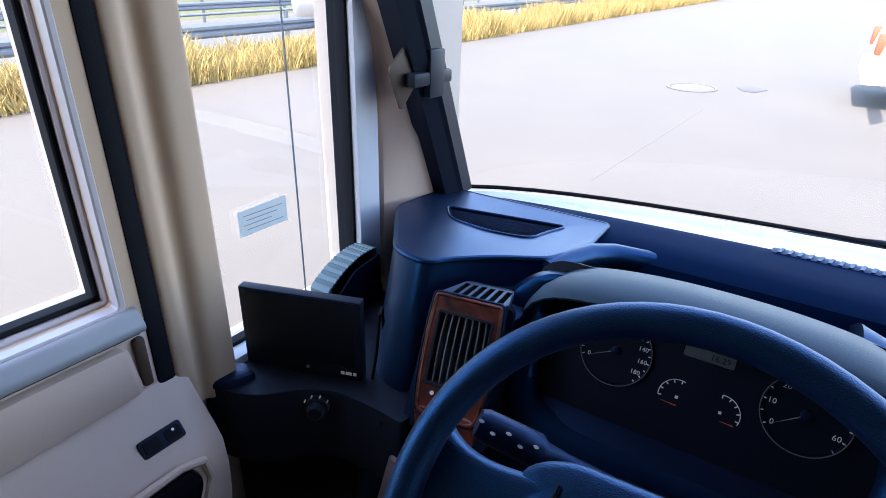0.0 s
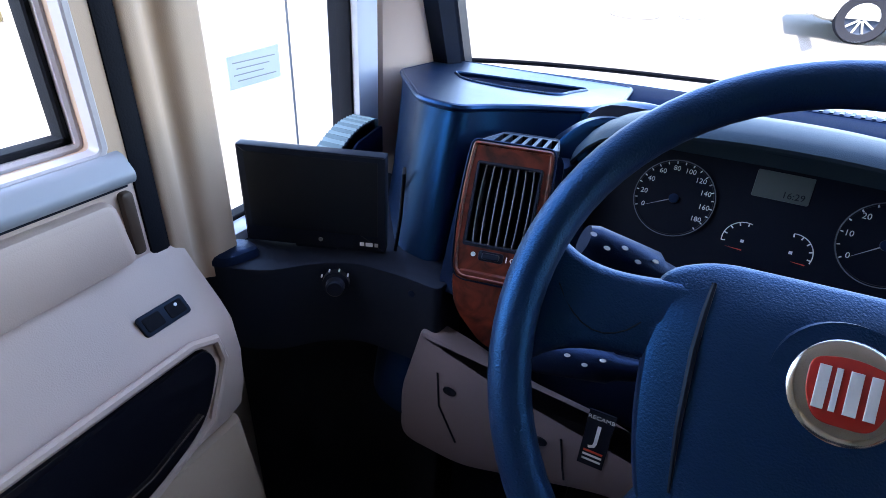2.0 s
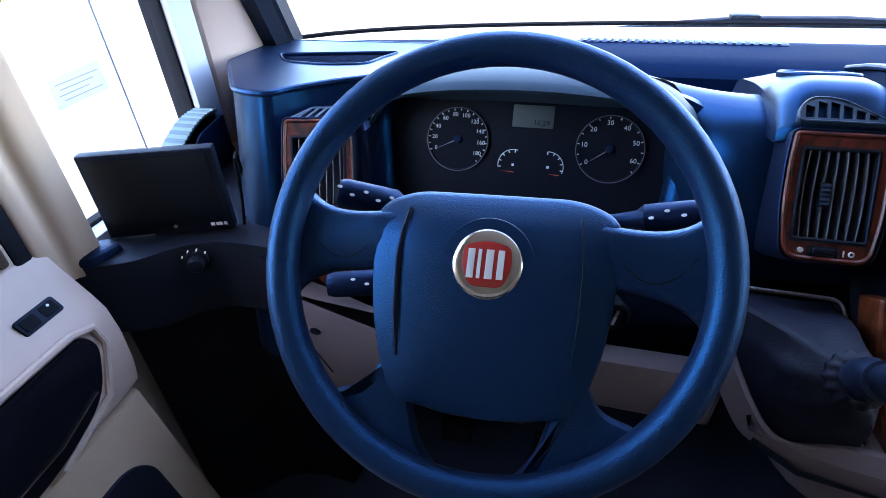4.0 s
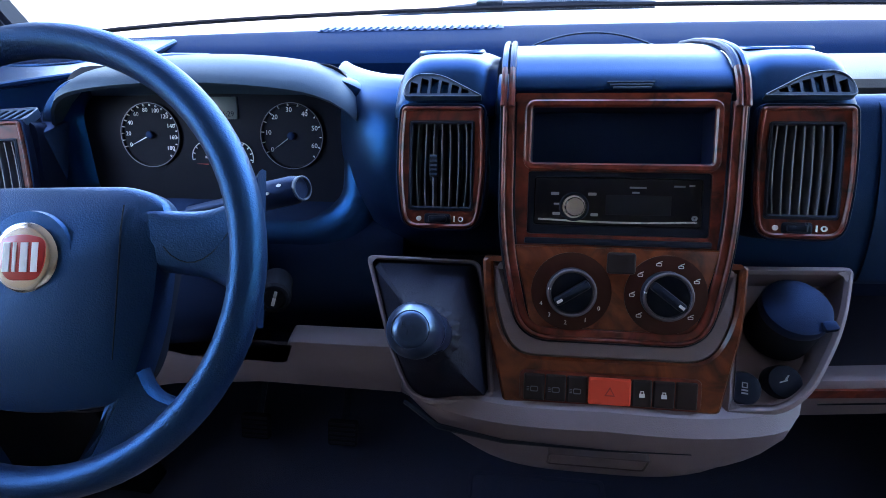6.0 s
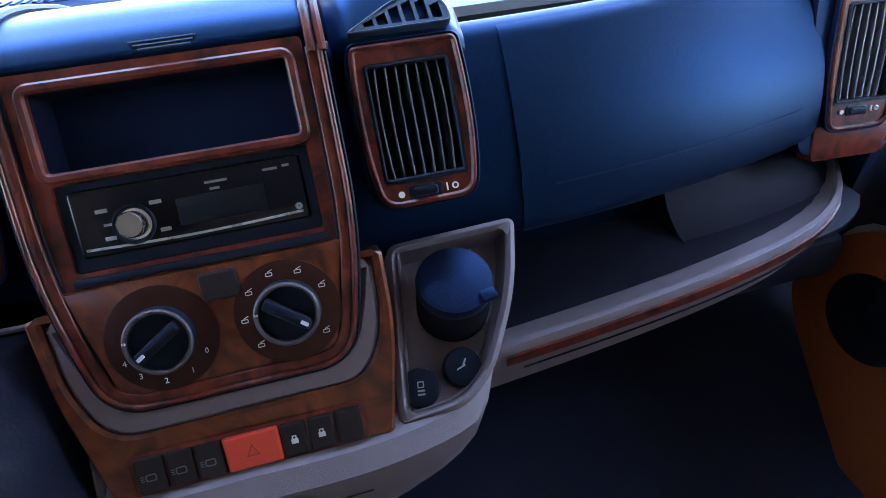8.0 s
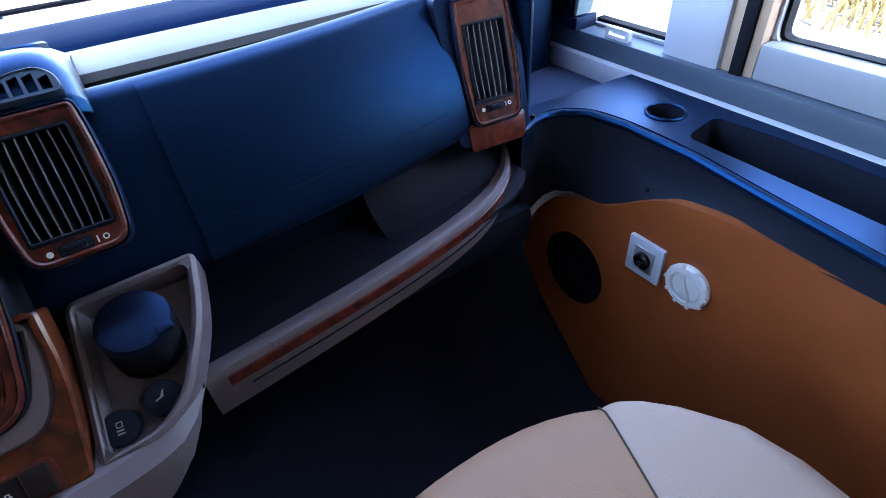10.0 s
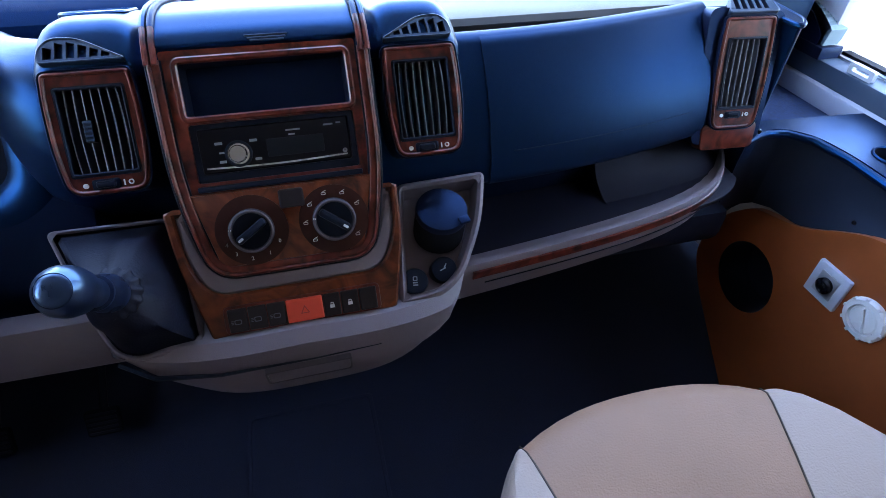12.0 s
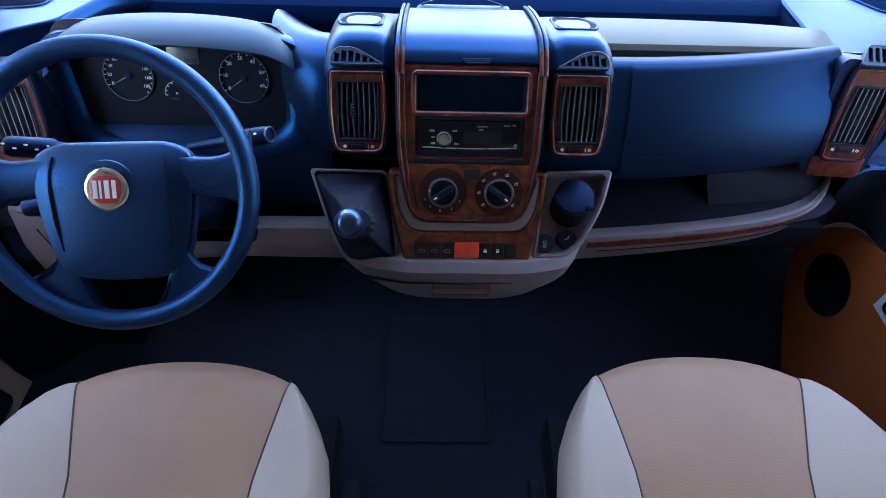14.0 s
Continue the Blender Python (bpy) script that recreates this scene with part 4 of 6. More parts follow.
part("handle_face", slab(rounded(rect(-0.055, -0.0183, 0.055, 0.014), 0.005), -0.006, 0.0065, 0.001), GREY, drawer, "", hm)

# instrument cluster
cl = part("instrument_panel", slab(rounded(rect(-0.25, -0.115, 0.205, 0.10), 0.05), -0.02, 0.0, 0.001), CLUSTER_BLACK, dash, "dark instrument cluster with two round dials", CLUSTER)
C_IN = rounded([(-0.205, -0.095), (-0.15, -0.112), (0.145, -0.112), (0.185, -0.09), (0.196, 0.05), (0.15, 0.066), (-0.19, 0.066), (-0.222, 0.035)], [0.05, 0.03, 0.03, 0.05, 0.03, 0.02, 0.02, 0.03], 7)
C_OUT = rounded([(-0.262, -0.13), (-0.17, -0.168), (0.165, -0.168), (0.232, -0.135), (0.252, 0.05), (0.19, 0.080), (-0.23, 0.080), (-0.282, 0.03)], [0.07, 0.04, 0.04, 0.07, 0.04, 0.03, 0.03, 0.04], 7)
mixed = lambda f: [(p[0] + (q[0] - p[0]) * f, p[1] + (q[1] - p[1]) * f) for p, q in zip(C_IN, C_OUT)]
part("cluster_shell", skin([[(x, y, z) for x, y in mixed(f)] for f, z in ((0.0, -0.005), (0.12, 0.010), (0.32, 0.019), (0.65, 0.024), (0.95, 0.022), (1.15, 0.012), (1.25, -0.004), (1.28, -0.05))], False, False), DASH, dash, "blue-grey funnel round the instruments", CLUSTER)


def dial(cx, cy, r, marks, a0, step, label, size, needle=True, arc=(215, -38)):
    dm = CLUSTER @ at(cx, cy, 0.0005)
    d = part("dial", lathe([(r, 0), (r, 0.003), (r - 0.0025, 0.0035), (r - 0.003, 0.001), (0.001, 0.001)], 48), CLUSTER_BLACK, cl, label, dm)
    part("scale_ring", ring(oval(0, 0, r, r, 48), oval(0, 0, r - 0.0011, r - 0.0011, 48), 0.0032, 0.0042, 0), SLAT, d, "pale scale ring", dm, False)
    for t, txt in enumerate(marks):
        a = radians(a0 - step * t)
        lettering(txt, size, dm @ at((r - 0.0115) * math.cos(a), (r - 0.0105) * math.sin(a), 0.0016), WHITE_MARK, d, "numeral")
        for q in (0, 1):
            b = a - radians(step) * q / 2
            c, s2 = math.cos(b), math.sin(b)
            w = 0.0006
            part("tick", slab([((r - 0.005) * c - w * s2, (r - 0.005) * s2 + w * c), ((r - 0.005) * c + w * s2, (r - 0.005) * s2 - w * c), ((r - 0.002) * c + w * s2, (r - 0.002) * s2 - w * c), ((r - 0.002) * c - w * s2, (r - 0.002) * s2 + w * c)], 0.0012, 0.0042, 0), WHITE_MARK, d, "", dm, False)
    if needle:
        a = radians(a0 + 3)
        part("needle", slab([(0.0008 * math.sin(a), -0.0008 * math.cos(a)), ((r - 0.008) * math.cos(a), (r - 0.008) * math.sin(a)), (-0.0008 * math.sin(a), 0.0008 * math.cos(a))], 0.003, 0.0036, 0), SILVER, d, "pale needle", dm, False)
        part("needle_hub", lathe([(0.006, 0.001), (0.006, 0.005), (0.004, 0.006), (0.0005, 0.006)], 18), DASH_DARK, d, "", dm)
    return d


dial(-0.112, -0.002, 0.0480, ["0", "20", "40", "60", "80", "100", "120", "140", "160", "180"], 203, 26, "round speedometer with white numerals", 0.0088)
dial(0.113, -0.002, 0.0480, ["0", "10", "20", "30", "40", "50", "60"], 212, 39, "round rev counter with white numerals", 0.0098)
lcd = part("display", slab(rounded(rect(-0.030, 0.022, 0.030, 0.054), 0.002), 0, 0.002, 0.0005), LCD, cl, "grey-green information display", CLUSTER)
lettering("16:29", 0.011, CLUSTER @ at(0.013, 0.029, 0.0024), BLACK, lcd, "clock_digits")
for cx, a0 in ((-0.024, 150), (0.028, 30)):
    gm = CLUSTER @ at(cx, -0.034, 0.001)
    a = [radians(x) for x in spread(190 if cx < 0 else 95, 75 if cx < 0 else -20, 14)]
    outl = [(0.0232 * math.cos(t), 0.0232 * math.sin(t)) for t in a] + [(0.0222 * math.cos(t), 0.0222 * math.sin(t)) for t in a[::-1]]
    gg = part("small_gauge", slab(outl, 0, 0.001, 0), WHITE_MARK, cl, "small arc gauge", gm, False)
    for t in a[::3]:
        c, q = math.cos(t), math.sin(t)
        part("gauge_tick", slab([(0.0185 * c - 0.0007 * q, 0.0185 * q + 0.0007 * c), (0.0185 * c + 0.0007 * q, 0.0185 * q - 0.0007 * c), (0.0224 * c + 0.0007 * q, 0.0224 * q - 0.0007 * c), (0.0224 * c - 0.0007 * q, 0.0224 * q + 0.0007 * c)], 0, 0.001, 0), WHITE_MARK, gg, "", gm, False)
    part("gauge_needle", slab([(-0.0175 if cx < 0 else 0.002, -0.010), (0.002 if cx < 0 else 0.0175, -0.0115), (0.002 if cx < 0 else 0.0175, -0.0100)], 0, 0.001, 0), HAZARD, gg, "red needle", gm, False)
    part("gauge_symbol", slab(rect(-0.0018, -0.0018, 0.0018, 0.0018), 0, 0.001, 0), WHITE_MARK, gg, "", gm, False)

# hood over the instruments
hx = spread(-0.80, -0.328, 29)
loops = []
for x in hx:
    k = (x + 0.564) / 0.236
    z = 0.918 - 0.030 * abs(k) ** 2.2 - 0.042 * abs(k) ** 9
    yf = 0.058 + 0.030 * abs(k) ** 4
    loops.append([(x, yf + 0.06, z - 0.016), (x, yf + 0.004, z - 0.013), (x, yf, z - 0.008), (x, yf + 0.010, z), (x, 0.115, z + 0.004), (x, 0.165, z - 0.004), (x, 0.20, z - 0.035), (x, 0.23, 0.77), (x, 0.20, 0.77)])
part("hood", skin(loops), HOOD, dash, "blue-grey instrument hood, its lit top put into a paler colour")

# left vent in the driver's corner
LV = basis((-0.856, 0.008, 0.791), (0.985, 0.17, 0), (-0.08, 0.47, 0.88))
LV_TAIL = basis((-0.849, -0.038, 0.706), (0.985, 0.17, 0), (-0.02, 0.12, 0.99))
lv = air_vent(LV, 0.080, 0.103, 7, dash, "driver's corner air vent in a burl wood frame", tab=False, top=0.026, foot=0.045)
part("lower_wood", slab(rounded([(-0.050, 0.012), (0.050, 0.012), (0.046, -0.045), (0.030, -0.100), (0.0, -0.092), (-0.042, -0.045)], 0.02), -0.03, 0.0, 0.006), WOOD, dash, "burl wood tail below the vent", LV_TAIL)
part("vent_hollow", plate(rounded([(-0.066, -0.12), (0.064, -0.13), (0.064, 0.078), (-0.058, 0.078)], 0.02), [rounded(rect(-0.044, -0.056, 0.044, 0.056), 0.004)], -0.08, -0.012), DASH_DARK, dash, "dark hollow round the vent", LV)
gm = LV @ pose(0.0, 0.086, -0.017, -62)
o = rounded([(-0.045, -0.018), (0.055, -0.018), (0.05, 0.03), (-0.02, 0.03)], 0.008)
slots = [[(-0.030 + k * 0.0135, -0.012), (-0.021 + k * 0.0135, -0.012), (-0.014 + k * 0.0128, 0.024), (-0.022 + k * 0.0128, 0.024)] for k in range(6)]
top_grille(gm, o, slots, dash)

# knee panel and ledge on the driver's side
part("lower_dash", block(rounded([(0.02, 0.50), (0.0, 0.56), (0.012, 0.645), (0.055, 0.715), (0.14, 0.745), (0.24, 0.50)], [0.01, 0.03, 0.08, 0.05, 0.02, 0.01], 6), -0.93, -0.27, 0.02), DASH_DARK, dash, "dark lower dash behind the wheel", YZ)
part("knee_panel", slab(rounded([(-0.955, 0.40), (-0.955, 0.50), (-0.925, 0.622), (-0.86, 0.605), (-0.78, 0.575), (-0.667, 0.560), (-0.60, 0.537), (-0.453, 0.535), (-0.437, 0.573), (-0.255, 0.574), (-0.26, 0.472), (-0.5, 0.475), (-0.66, 0.455), (-0.85, 0.39)], [0.03, 0.02, 0.01, 0.01, 0.02, 0.02, 0.01, 0.004, 0.006, 0.004, 0.01, 0.01, 0.03, 0.03]), 0.035, 0.07, 0.008), GREY, dash, "warm grey knee panel", FRONT)
# Black discs paint the shade of screw recesses that aren't hollowed out.
for x, z in ((-0.875, 0.535), (-0.741, 0.512)):
    part("screw_recess", slab(oval(x, z, 0.010, 0.007, 20), 0.068, 0.0725, 0.001), BLACK, dash, "black disc painting the shade in a screw recess", FRONT)
part("panel_seam", tube([(-0.895, -0.0705, 0.56), (-0.89, -0.0705, 0.50), (-0.86, -0.0705, 0.44)], 0.0016, 6), BLACK, dash, "dark seam")
part("panel_seam", tube([(-0.715, -0.0705, 0.53), (-0.705, -0.0705, 0.48), (-0.70, -0.0705, 0.46)], 0.0016, 6), BLACK, dash, "dark seam")
st = part("sticker", slab(rect(-0.690, 0.505, -0.658, 0.600), 0.07, 0.0712, 0), BLACK, dash, "black sticker with white letters", FRONT, False)
lettering("RECAMB", 0.0085, FRONT @ pose(-0.674, 0.589, 0.0716), WHITE_MARK, st)
lettering("J", 0.044, FRONT @ pose(-0.674, 0.560, 0.0716), WHITE_MARK, st)
for k, zc in enumerate((0.531, 0.524, 0.516)):
    part("printed_line", slab(rect(-0.686, zc - 0.0017, -0.662, zc + 0.0017), 0.0712, 0.0716, 0), (HAZARD, WHITE_MARK, WHITE_MARK)[k], st, "", FRONT, False)

# passenger side: glovebox, strip, shelf and rail
gl = rounded([(0.13, 0.862), (0.095, 0.876), (0.075, 0.872), (0.035, 0.825), (0.0, 0.765), (-0.016, 0.715), (-0.020, 0.684), (-0.005, 0.668), (0.13, 0.66)], [0.005, 0.01, 0.02, 0.05, 0.05, 0.03, 0.01, 0.01, 0.01])


def glove_section(x, dy, dz):
    k = max(0.0, (x - 0.27) / 0.45)
    return [(x, y + dy + 0.062 * k ** 2, z + dz) for y, z in gl]


part("glovebox_surround", skin([glove_section(x, 0.004, 0) for x in spread(0.118, 0.735, 22)]), LID, dash, "blue-grey dash front")
part("glovebox_lid", skin([glove_section(x, 0.0008, -0.001) for x in spread(0.303, 0.715, 16)]), LID, dash, "closed glovebox lid")
part("lid_crease", tube([(x, -0.0125 + 0.062 * ((x - 0.27) / 0.45) ** 2, 0.730) for x in spread(0.34, 0.69, 10)], 0.0009, 6), DASH_DARK, dash, "fine crease")
part("strip_gap", box(0.255, 0.118, 0.80, 0.735, 0.160, 0.846, 0.002), BLACK, dash, "black gap behind the glovebox")
cs = []
for x in spread(0.245, 0.735, 12):
    k = (x - 0.245) / 0.49
    cs.append([(x, 0.160, 0.80), (x, 0.158, 0.862), (x, 0.168, 0.870), (x, 0.262 - 0.03 * k ** 3, 0.874), (x, 0.275 - 0.03 * k ** 3, 0.866), (x, 0.29, 0.78)])
part("cream_strip", skin(cs), CREAM, dash, "pale cream strip on the dash top")
part("shelf_back", box(0.22, 0.10, 0.50, 0.90, 0.14, 0.70, 0.004), DASH_DARK, dash)


def rail_xy(t):
    """Plan curve of the shelf front."""
    x = 0.235 + 0.625 * t
    y = -0.088 + 0.030 * t + 0.062 * t ** 3 + 0.110 * t ** 10
    return x, y


loops, strip = [], []
for t in spread(0, 1, 25):
    x, y = rail_xy(t)
    zt = 0.566 + 0.036 * t
    loops.append([(x, y + 0.016, zt - 0.008), (x, y + 0.012, zt + 0.002), (x, y + 0.004, zt + 0.003), (x, y, zt - 0.004), (x, y + 0.002, zt - 0.03), (x, y + 0.008, zt - 0.055), (x, y + 0.018, zt - 0.085 + 0.01 * t), (x, y + 0.02 + 0.06 * (1 - t ** 8), zt - 0.092 + 0.01 * t), (x, y + 0.02 + 0.06 * (1 - t ** 8), zt - 0.02)])
    if 0.02 <= t <= 0.97:
        strip.append([(x, y + 0.0015, zt - 0.0075), (x, y - 0.0022, zt - 0.009), (x, y - 0.0018, zt - 0.024), (x, y + 0.004, zt - 0.026)])
part("shelf_rail", skin(loops), GREY, dash, "warm grey shelf front")
part("wood_strip", skin(strip), WOOD, dash, "slim burl wood strip")
part("rail_groove", tube([(rail_xy(t)[0], rail_xy(t)[1] + 0.0035, 0.523 + 0.036 * t) for t in spread(0.08, 0.85, 12)], 0.0012, 5), BLACK, dash, "fine groove")
shelf_plan = [(rail_xy(t)[0], rail_xy(t)[1] + 0.008) for t in spread(0, 1, 20)] + [(0.88, 0.13), (0.235, 0.13)]
bm = bmesh.new()
bm.faces.new([bm.verts.new((x, y, 0.553 + 0.036 * max(0, (x - 0.235) / 0.625))) for x, y in shelf_plan])
part("shelf_floor", bm, SHELF, dash, "grey open shelf")
wedge = rounded([(-0.040, 0.562), (0.020, 0.568), (0.062, 0.592), (0.092, 0.645), (0.12, 0.66), (0.12, 0.55), (-0.040, 0.552)], [0.002, 0.06, 0.05, 0.02, 0.004, 0.004, 0.002], 6)
loops = []
for x in spread(0.556, 0.838, 16):
    k = (x - 0.556) / 0.309
    lift = 0.036 * (x - 0.235) / 0.625 - 0.018
    loops.append([(x - 0.012 * (y + 0.04) / 0.16 * (1 - k), y + 0.035 * k ** 2 + 0.075 * k ** 8, z + lift) for y, z in wedge])
part("shelf_wedge", skin(loops), SHELF, dash, "sloping raised end of the shelf")
part("wedge_edge", tube([(0.556 - 0.012 * (y + 0.04) / 0.16, y - 0.001, z + 0.0005) for y, z in wedge[2:16]], 0.0022, 6), SHELF, dash, "rounded edge of the raised end")
RV = basis((0.792, 0.070, 0.778), (0.996, -0.08, 0), (0, 0.30, 0.954))
air_vent(RV, 0.072, 0.118, 6, dash, "passenger's corner air vent in a burl wood frame", tab=False, top=0.034)
part("vent_shell", plate(rounded([(-0.075, -0.125), (0.062, -0.125), (0.070, 0.10), (-0.075, 0.11)], 0.02), [rounded(rect(-0.040, -0.063, 0.040, 0.063), 0.004)], -0.10, -0.006), DASH_DARK, dash, "dark housing of the corner vent", RV)
part("wood_tail", slab(rounded([(-0.058, -0.088), (0.056, -0.088), (0.052, -0.136), (-0.056, -0.136)], 0.010), -0.03, -0.0025, 0.005), WOOD, dash, "", RV)
gm = RV @ pose(0, 0.112, -0.014, -55)
o = rounded([(-0.045, -0.02), (0.05, -0.02), (0.05, 0.03), (-0.02, 0.03)], 0.008)
top_grille(gm, o, [[(-0.030 + k * 0.0135, -0.012), (-0.021 + k * 0.0135, -0.012), (-0.014 + k * 0.0128, 0.024), (-0.022 + k * 0.0128, 0.024)] for k in range(5)], dash)
part("end_screw", lathe([(0.005, 0), (0.004, 0.003), (0.001, 0.003)], 14), GLOSS_BLACK, dash, "", basis((0.876, 0.058, 0.66), (1, 0, 0), (0, 0, 1)))
part("lower_dark", box(0.24, 0.02, 0.42, 0.86, 0.30, 0.50, 0.02), BLACK, dash)

# ---- steering wheel and column ----
WC = Vector((-0.544, -0.252, 0.859))
WN = Vector((0.048, -0.770, 0.636)).normalized()
WU = Vector((0.998, 0.063, 0.0)).normalized()
WHEEL_M = basis(WC, WU, WN.cross(WU))
wheel = thing("steering_wheel", "blue-grey four-spoke steering wheel with a round red emblem", "steering wheel")
RW = 0.2005
bm = bmesh.new()
loops = []
for k in range(73):
    a = 2 * math.pi * k / 72
    c, s = math.cos(a), math.sin(a)
    loops.append([((RW + 0.0155 * math.cos(b)) * c, (RW + 0.0155 * math.cos(b)) * s, 0.0175 * math.sin(b)) for b in spread(0, 2 * math.pi * 15 / 16, 16)])
part("rim", skin(loops, False, False), WHEEL, wheel, "", WHEEL_M)


def bow_plate(outline, z0, z1, dome, bevel=0.006):
    """Plate with a gently domed face."""
    rings = [(1.0, z0), (1.0, z1 - bevel), (0.985, z1 - bevel * 0.3), (0.95, z1), (0.7, z1 + dome * 0.6), (0.35, z1 + dome * 0.93), (0.05, z1 + dome)]
    cx = sum(p[0] for p in outline) / len(outline)
    cy = sum(p[1] for p in outline) / len(outline)
    return skin([[(cx + (x - cx) * f, cy + (y - cy) * f, z) for x, y in outline] for f, z in rings])


PAD = rounded([(-0.116, 0.050), (-0.080, 0.068), (0.080, 0.068), (0.118, 0.050), (0.110, -0.06), (0.088, -0.130), (0.0, -0.143), (-0.086, -0.130), (-0.108, -0.06)], [0.02, 0.03, 0.03, 0.02, 0.04, 0.02, 0.06, 0.02, 0.04], 6)
def pad_drop(x, y):
    """How far the cover falls away above its middle and to the sides."""
    return 3.2 * max(0.0, y + 0.004) ** 2 + 0.22 * x * x


bm = bow_plate(PAD, -0.035, -0.003, 0.012)
bmesh.ops.subdivide_edges(bm, edges=[e for e in bm.edges if e.calc_length() > 0.02], cuts=2, use_grid_fill=True)
for v in bm.verts:
    if v.co.z > -0.02:
        v.co.z -= pad_drop(v.co.x, v.co.y)
part("airbag_cover", bm, WHEEL, wheel, "smooth airbag cover", WHEEL_M)
for s in (-1, 1):
    part("slit", tube([(s * x, y, z - pad_drop(x, y)) for x, y, z in ((0.079, 0.048, 0.0025), (0.082, 0.025, 0.004), (0.0835, 0.0, 0.0045), (0.082, -0.05, 0.0045), (0.078, -0.09, 0.001))], [0.0018, 0.0024, 0.0026, 0.0022, 0.001] if s < 0 else [0.0007, 0.0008, 0.0008, 0.0007, 0.0005], 6), BLACK, wheel, "black groove", WHEEL_M)
    loops = []
    for q in spread(0, 1, 14):
        x, hi, lo = s * (0.092 + 0.112 * q), 0.047 - 0.005 * math.sin(math.pi * q) + 0.034 * q ** 5, -0.011 - 0.010 * q - 0.042 * q ** 5
        loops.append([(x, hi, -0.026), (x, hi, -0.017), (x, hi - 0.003, -0.011), (x, hi - 0.009, -0.0075), (x, (hi + lo) / 2, -0.006), (x, lo + 0.009, -0.0075), (x, lo + 0.003, -0.011), (x, lo, -0.017), (x, lo, -0.026)])
    part("spoke", skin(loops), WHEEL, wheel, "", WHEEL_M)
    bs = [(s * 0.092, -0.090), (s * 0.108, -0.122), (s * 0.146, -0.134), (s * 0.112, -0.176), (s * 0.060, -0.198), (s * 0.030, -0.198), (s * 0.054, -0.168), (s * 0.068, -0.120)]
    bs = rounded(bs if s < 0 else bs[::-1], 0.012)
    part("spoke", slab(bs, -0.026, -0.006, 0.008), WHEEL, wheel, "", WHEEL_M)
    part("thumb_line", tube([(s * (0.118 + 0.060 * q), 0.010 - 0.020 * math.sin(math.pi * q) ** 0.8 + 0.012 * q, -0.0066) for q in spread(0, 1, 9)], 0.0006, 5), BLACK, wheel, "", WHEEL_M)

part("hub_shadow", slab(rounded([(-0.115, 0.048), (0.115, 0.048), (0.09, -0.11), (0.055, -0.145), (-0.055, -0.145), (-0.09, -0.11)], 0.03), -0.06, -0.024, 0.01), BLACK, wheel, "black hub behind the cover", WHEEL_M)
EM = WHEEL_M @ at(0.0, 0.0, 0.0062)
em = part("emblem", lathe([(0.0425, -0.004), (0.0415, 0.0005), (0.036, 0.001), (0.001, 0.001)], 40), WHEEL, wheel, "round emblem in a dark recess", EM)
part("emblem_ring", lathe([(0.0312, 0.000), (0.0312, 0.003), (0.029, 0.005), (0.0255, 0.0056), (0.001, 0.0050)], 40), CHROME, em, "chrome disc", EM)
shield = rounded([(-0.0215, 0.0165), (0.0, 0.0215), (0.0215, 0.0165), (0.0222, -0.004), (0.0150, -0.0205), (-0.0150, -0.0205), (-0.0222, -0.004)], [0.007, 0.014, 0.007, 0.008, 0.008, 0.008, 0.008])
part("emblem_shield", slab(shield, 0.004, 0.0065, 0.001), RED, em, "red shield field", EM)
for x, w in ((-0.0145, 0.0062), (-0.0070, 0.0032), (0.0020, 0.0068), (0.0120, 0.0058)):
    part("emblem_bar", slab([(x - w / 2, -0.0130), (x + w / 2, -0.0130), (x + w / 2 + 0.0008, 0.0130), (x - w / 2 + 0.0008, 0.0130)], 0.006, 0.0073, 0.0003), WHITE_PAINT, em, "pale upright bar", EM, False)
part("cover_bar", ring(rounded(rect(-0.030, -0.106, 0.034, -0.090), 0.002), rounded(rect(-0.028, -0.104, 0.032, -0.092), 0.002), -0.004, 0.0035, 0.0005), WHEEL, wheel, "faint embossed frame", WHEEL_M)

column = thing("steering_column", "dark steering column shroud with control stalks", "steering column")
COL = WHEEL_M @ pose(0, 0, -0.05)
part("shroud", skin([[(x * f, y * f - 0.01, z) for x, y in rounded([(-0.07, 0.05), (0.07, 0.05), (0.075, -0.05), (0.05, -0.085), (-0.05, -0.085), (-0.075, -0.05)], 0.03)] for z, f in ((0.0, 0.75), (-0.01, 0.9), (-0.10, 1.0), (-0.22, 1.1), (-0.30, 1.1))]), DASH_DARK, column, "", COL)


def stalk(name, root, tip, r0, r1, label, marks=4):
    root, tip = Vector(root), Vector(tip)
    d = tip - root
    pts = [root + d * t for t in (0, 0.35, 0.5, 0.55, 0.7, 0.95, 1.0)]
    s = part(name, tube(pts, [r0 * 0.7, r0 * 0.75, r0 * 0.9, r1, r1, r1 * 0.97, r1 * 0.8], 14), DASH_DARK, column, label)
    side = d.normalized()
    up = Vector((0, -0.72, 0.69))
    up = (up - side * up.dot(side)).normalized()
    for i in range(marks):
        p = root + d * (0.60 + 0.10 * i) + up * (r1 + 0.0002)
        m = basis(p, side, up.cross(side))
        part("stalk_mark", slab(oval(0, (i % 2) * 0.006 - 0.003, 0.0028, 0.0016, 10), -0.0005, 0.0006, 0), WHITE_MARK, s, "small white symbol", m, False)
    return s


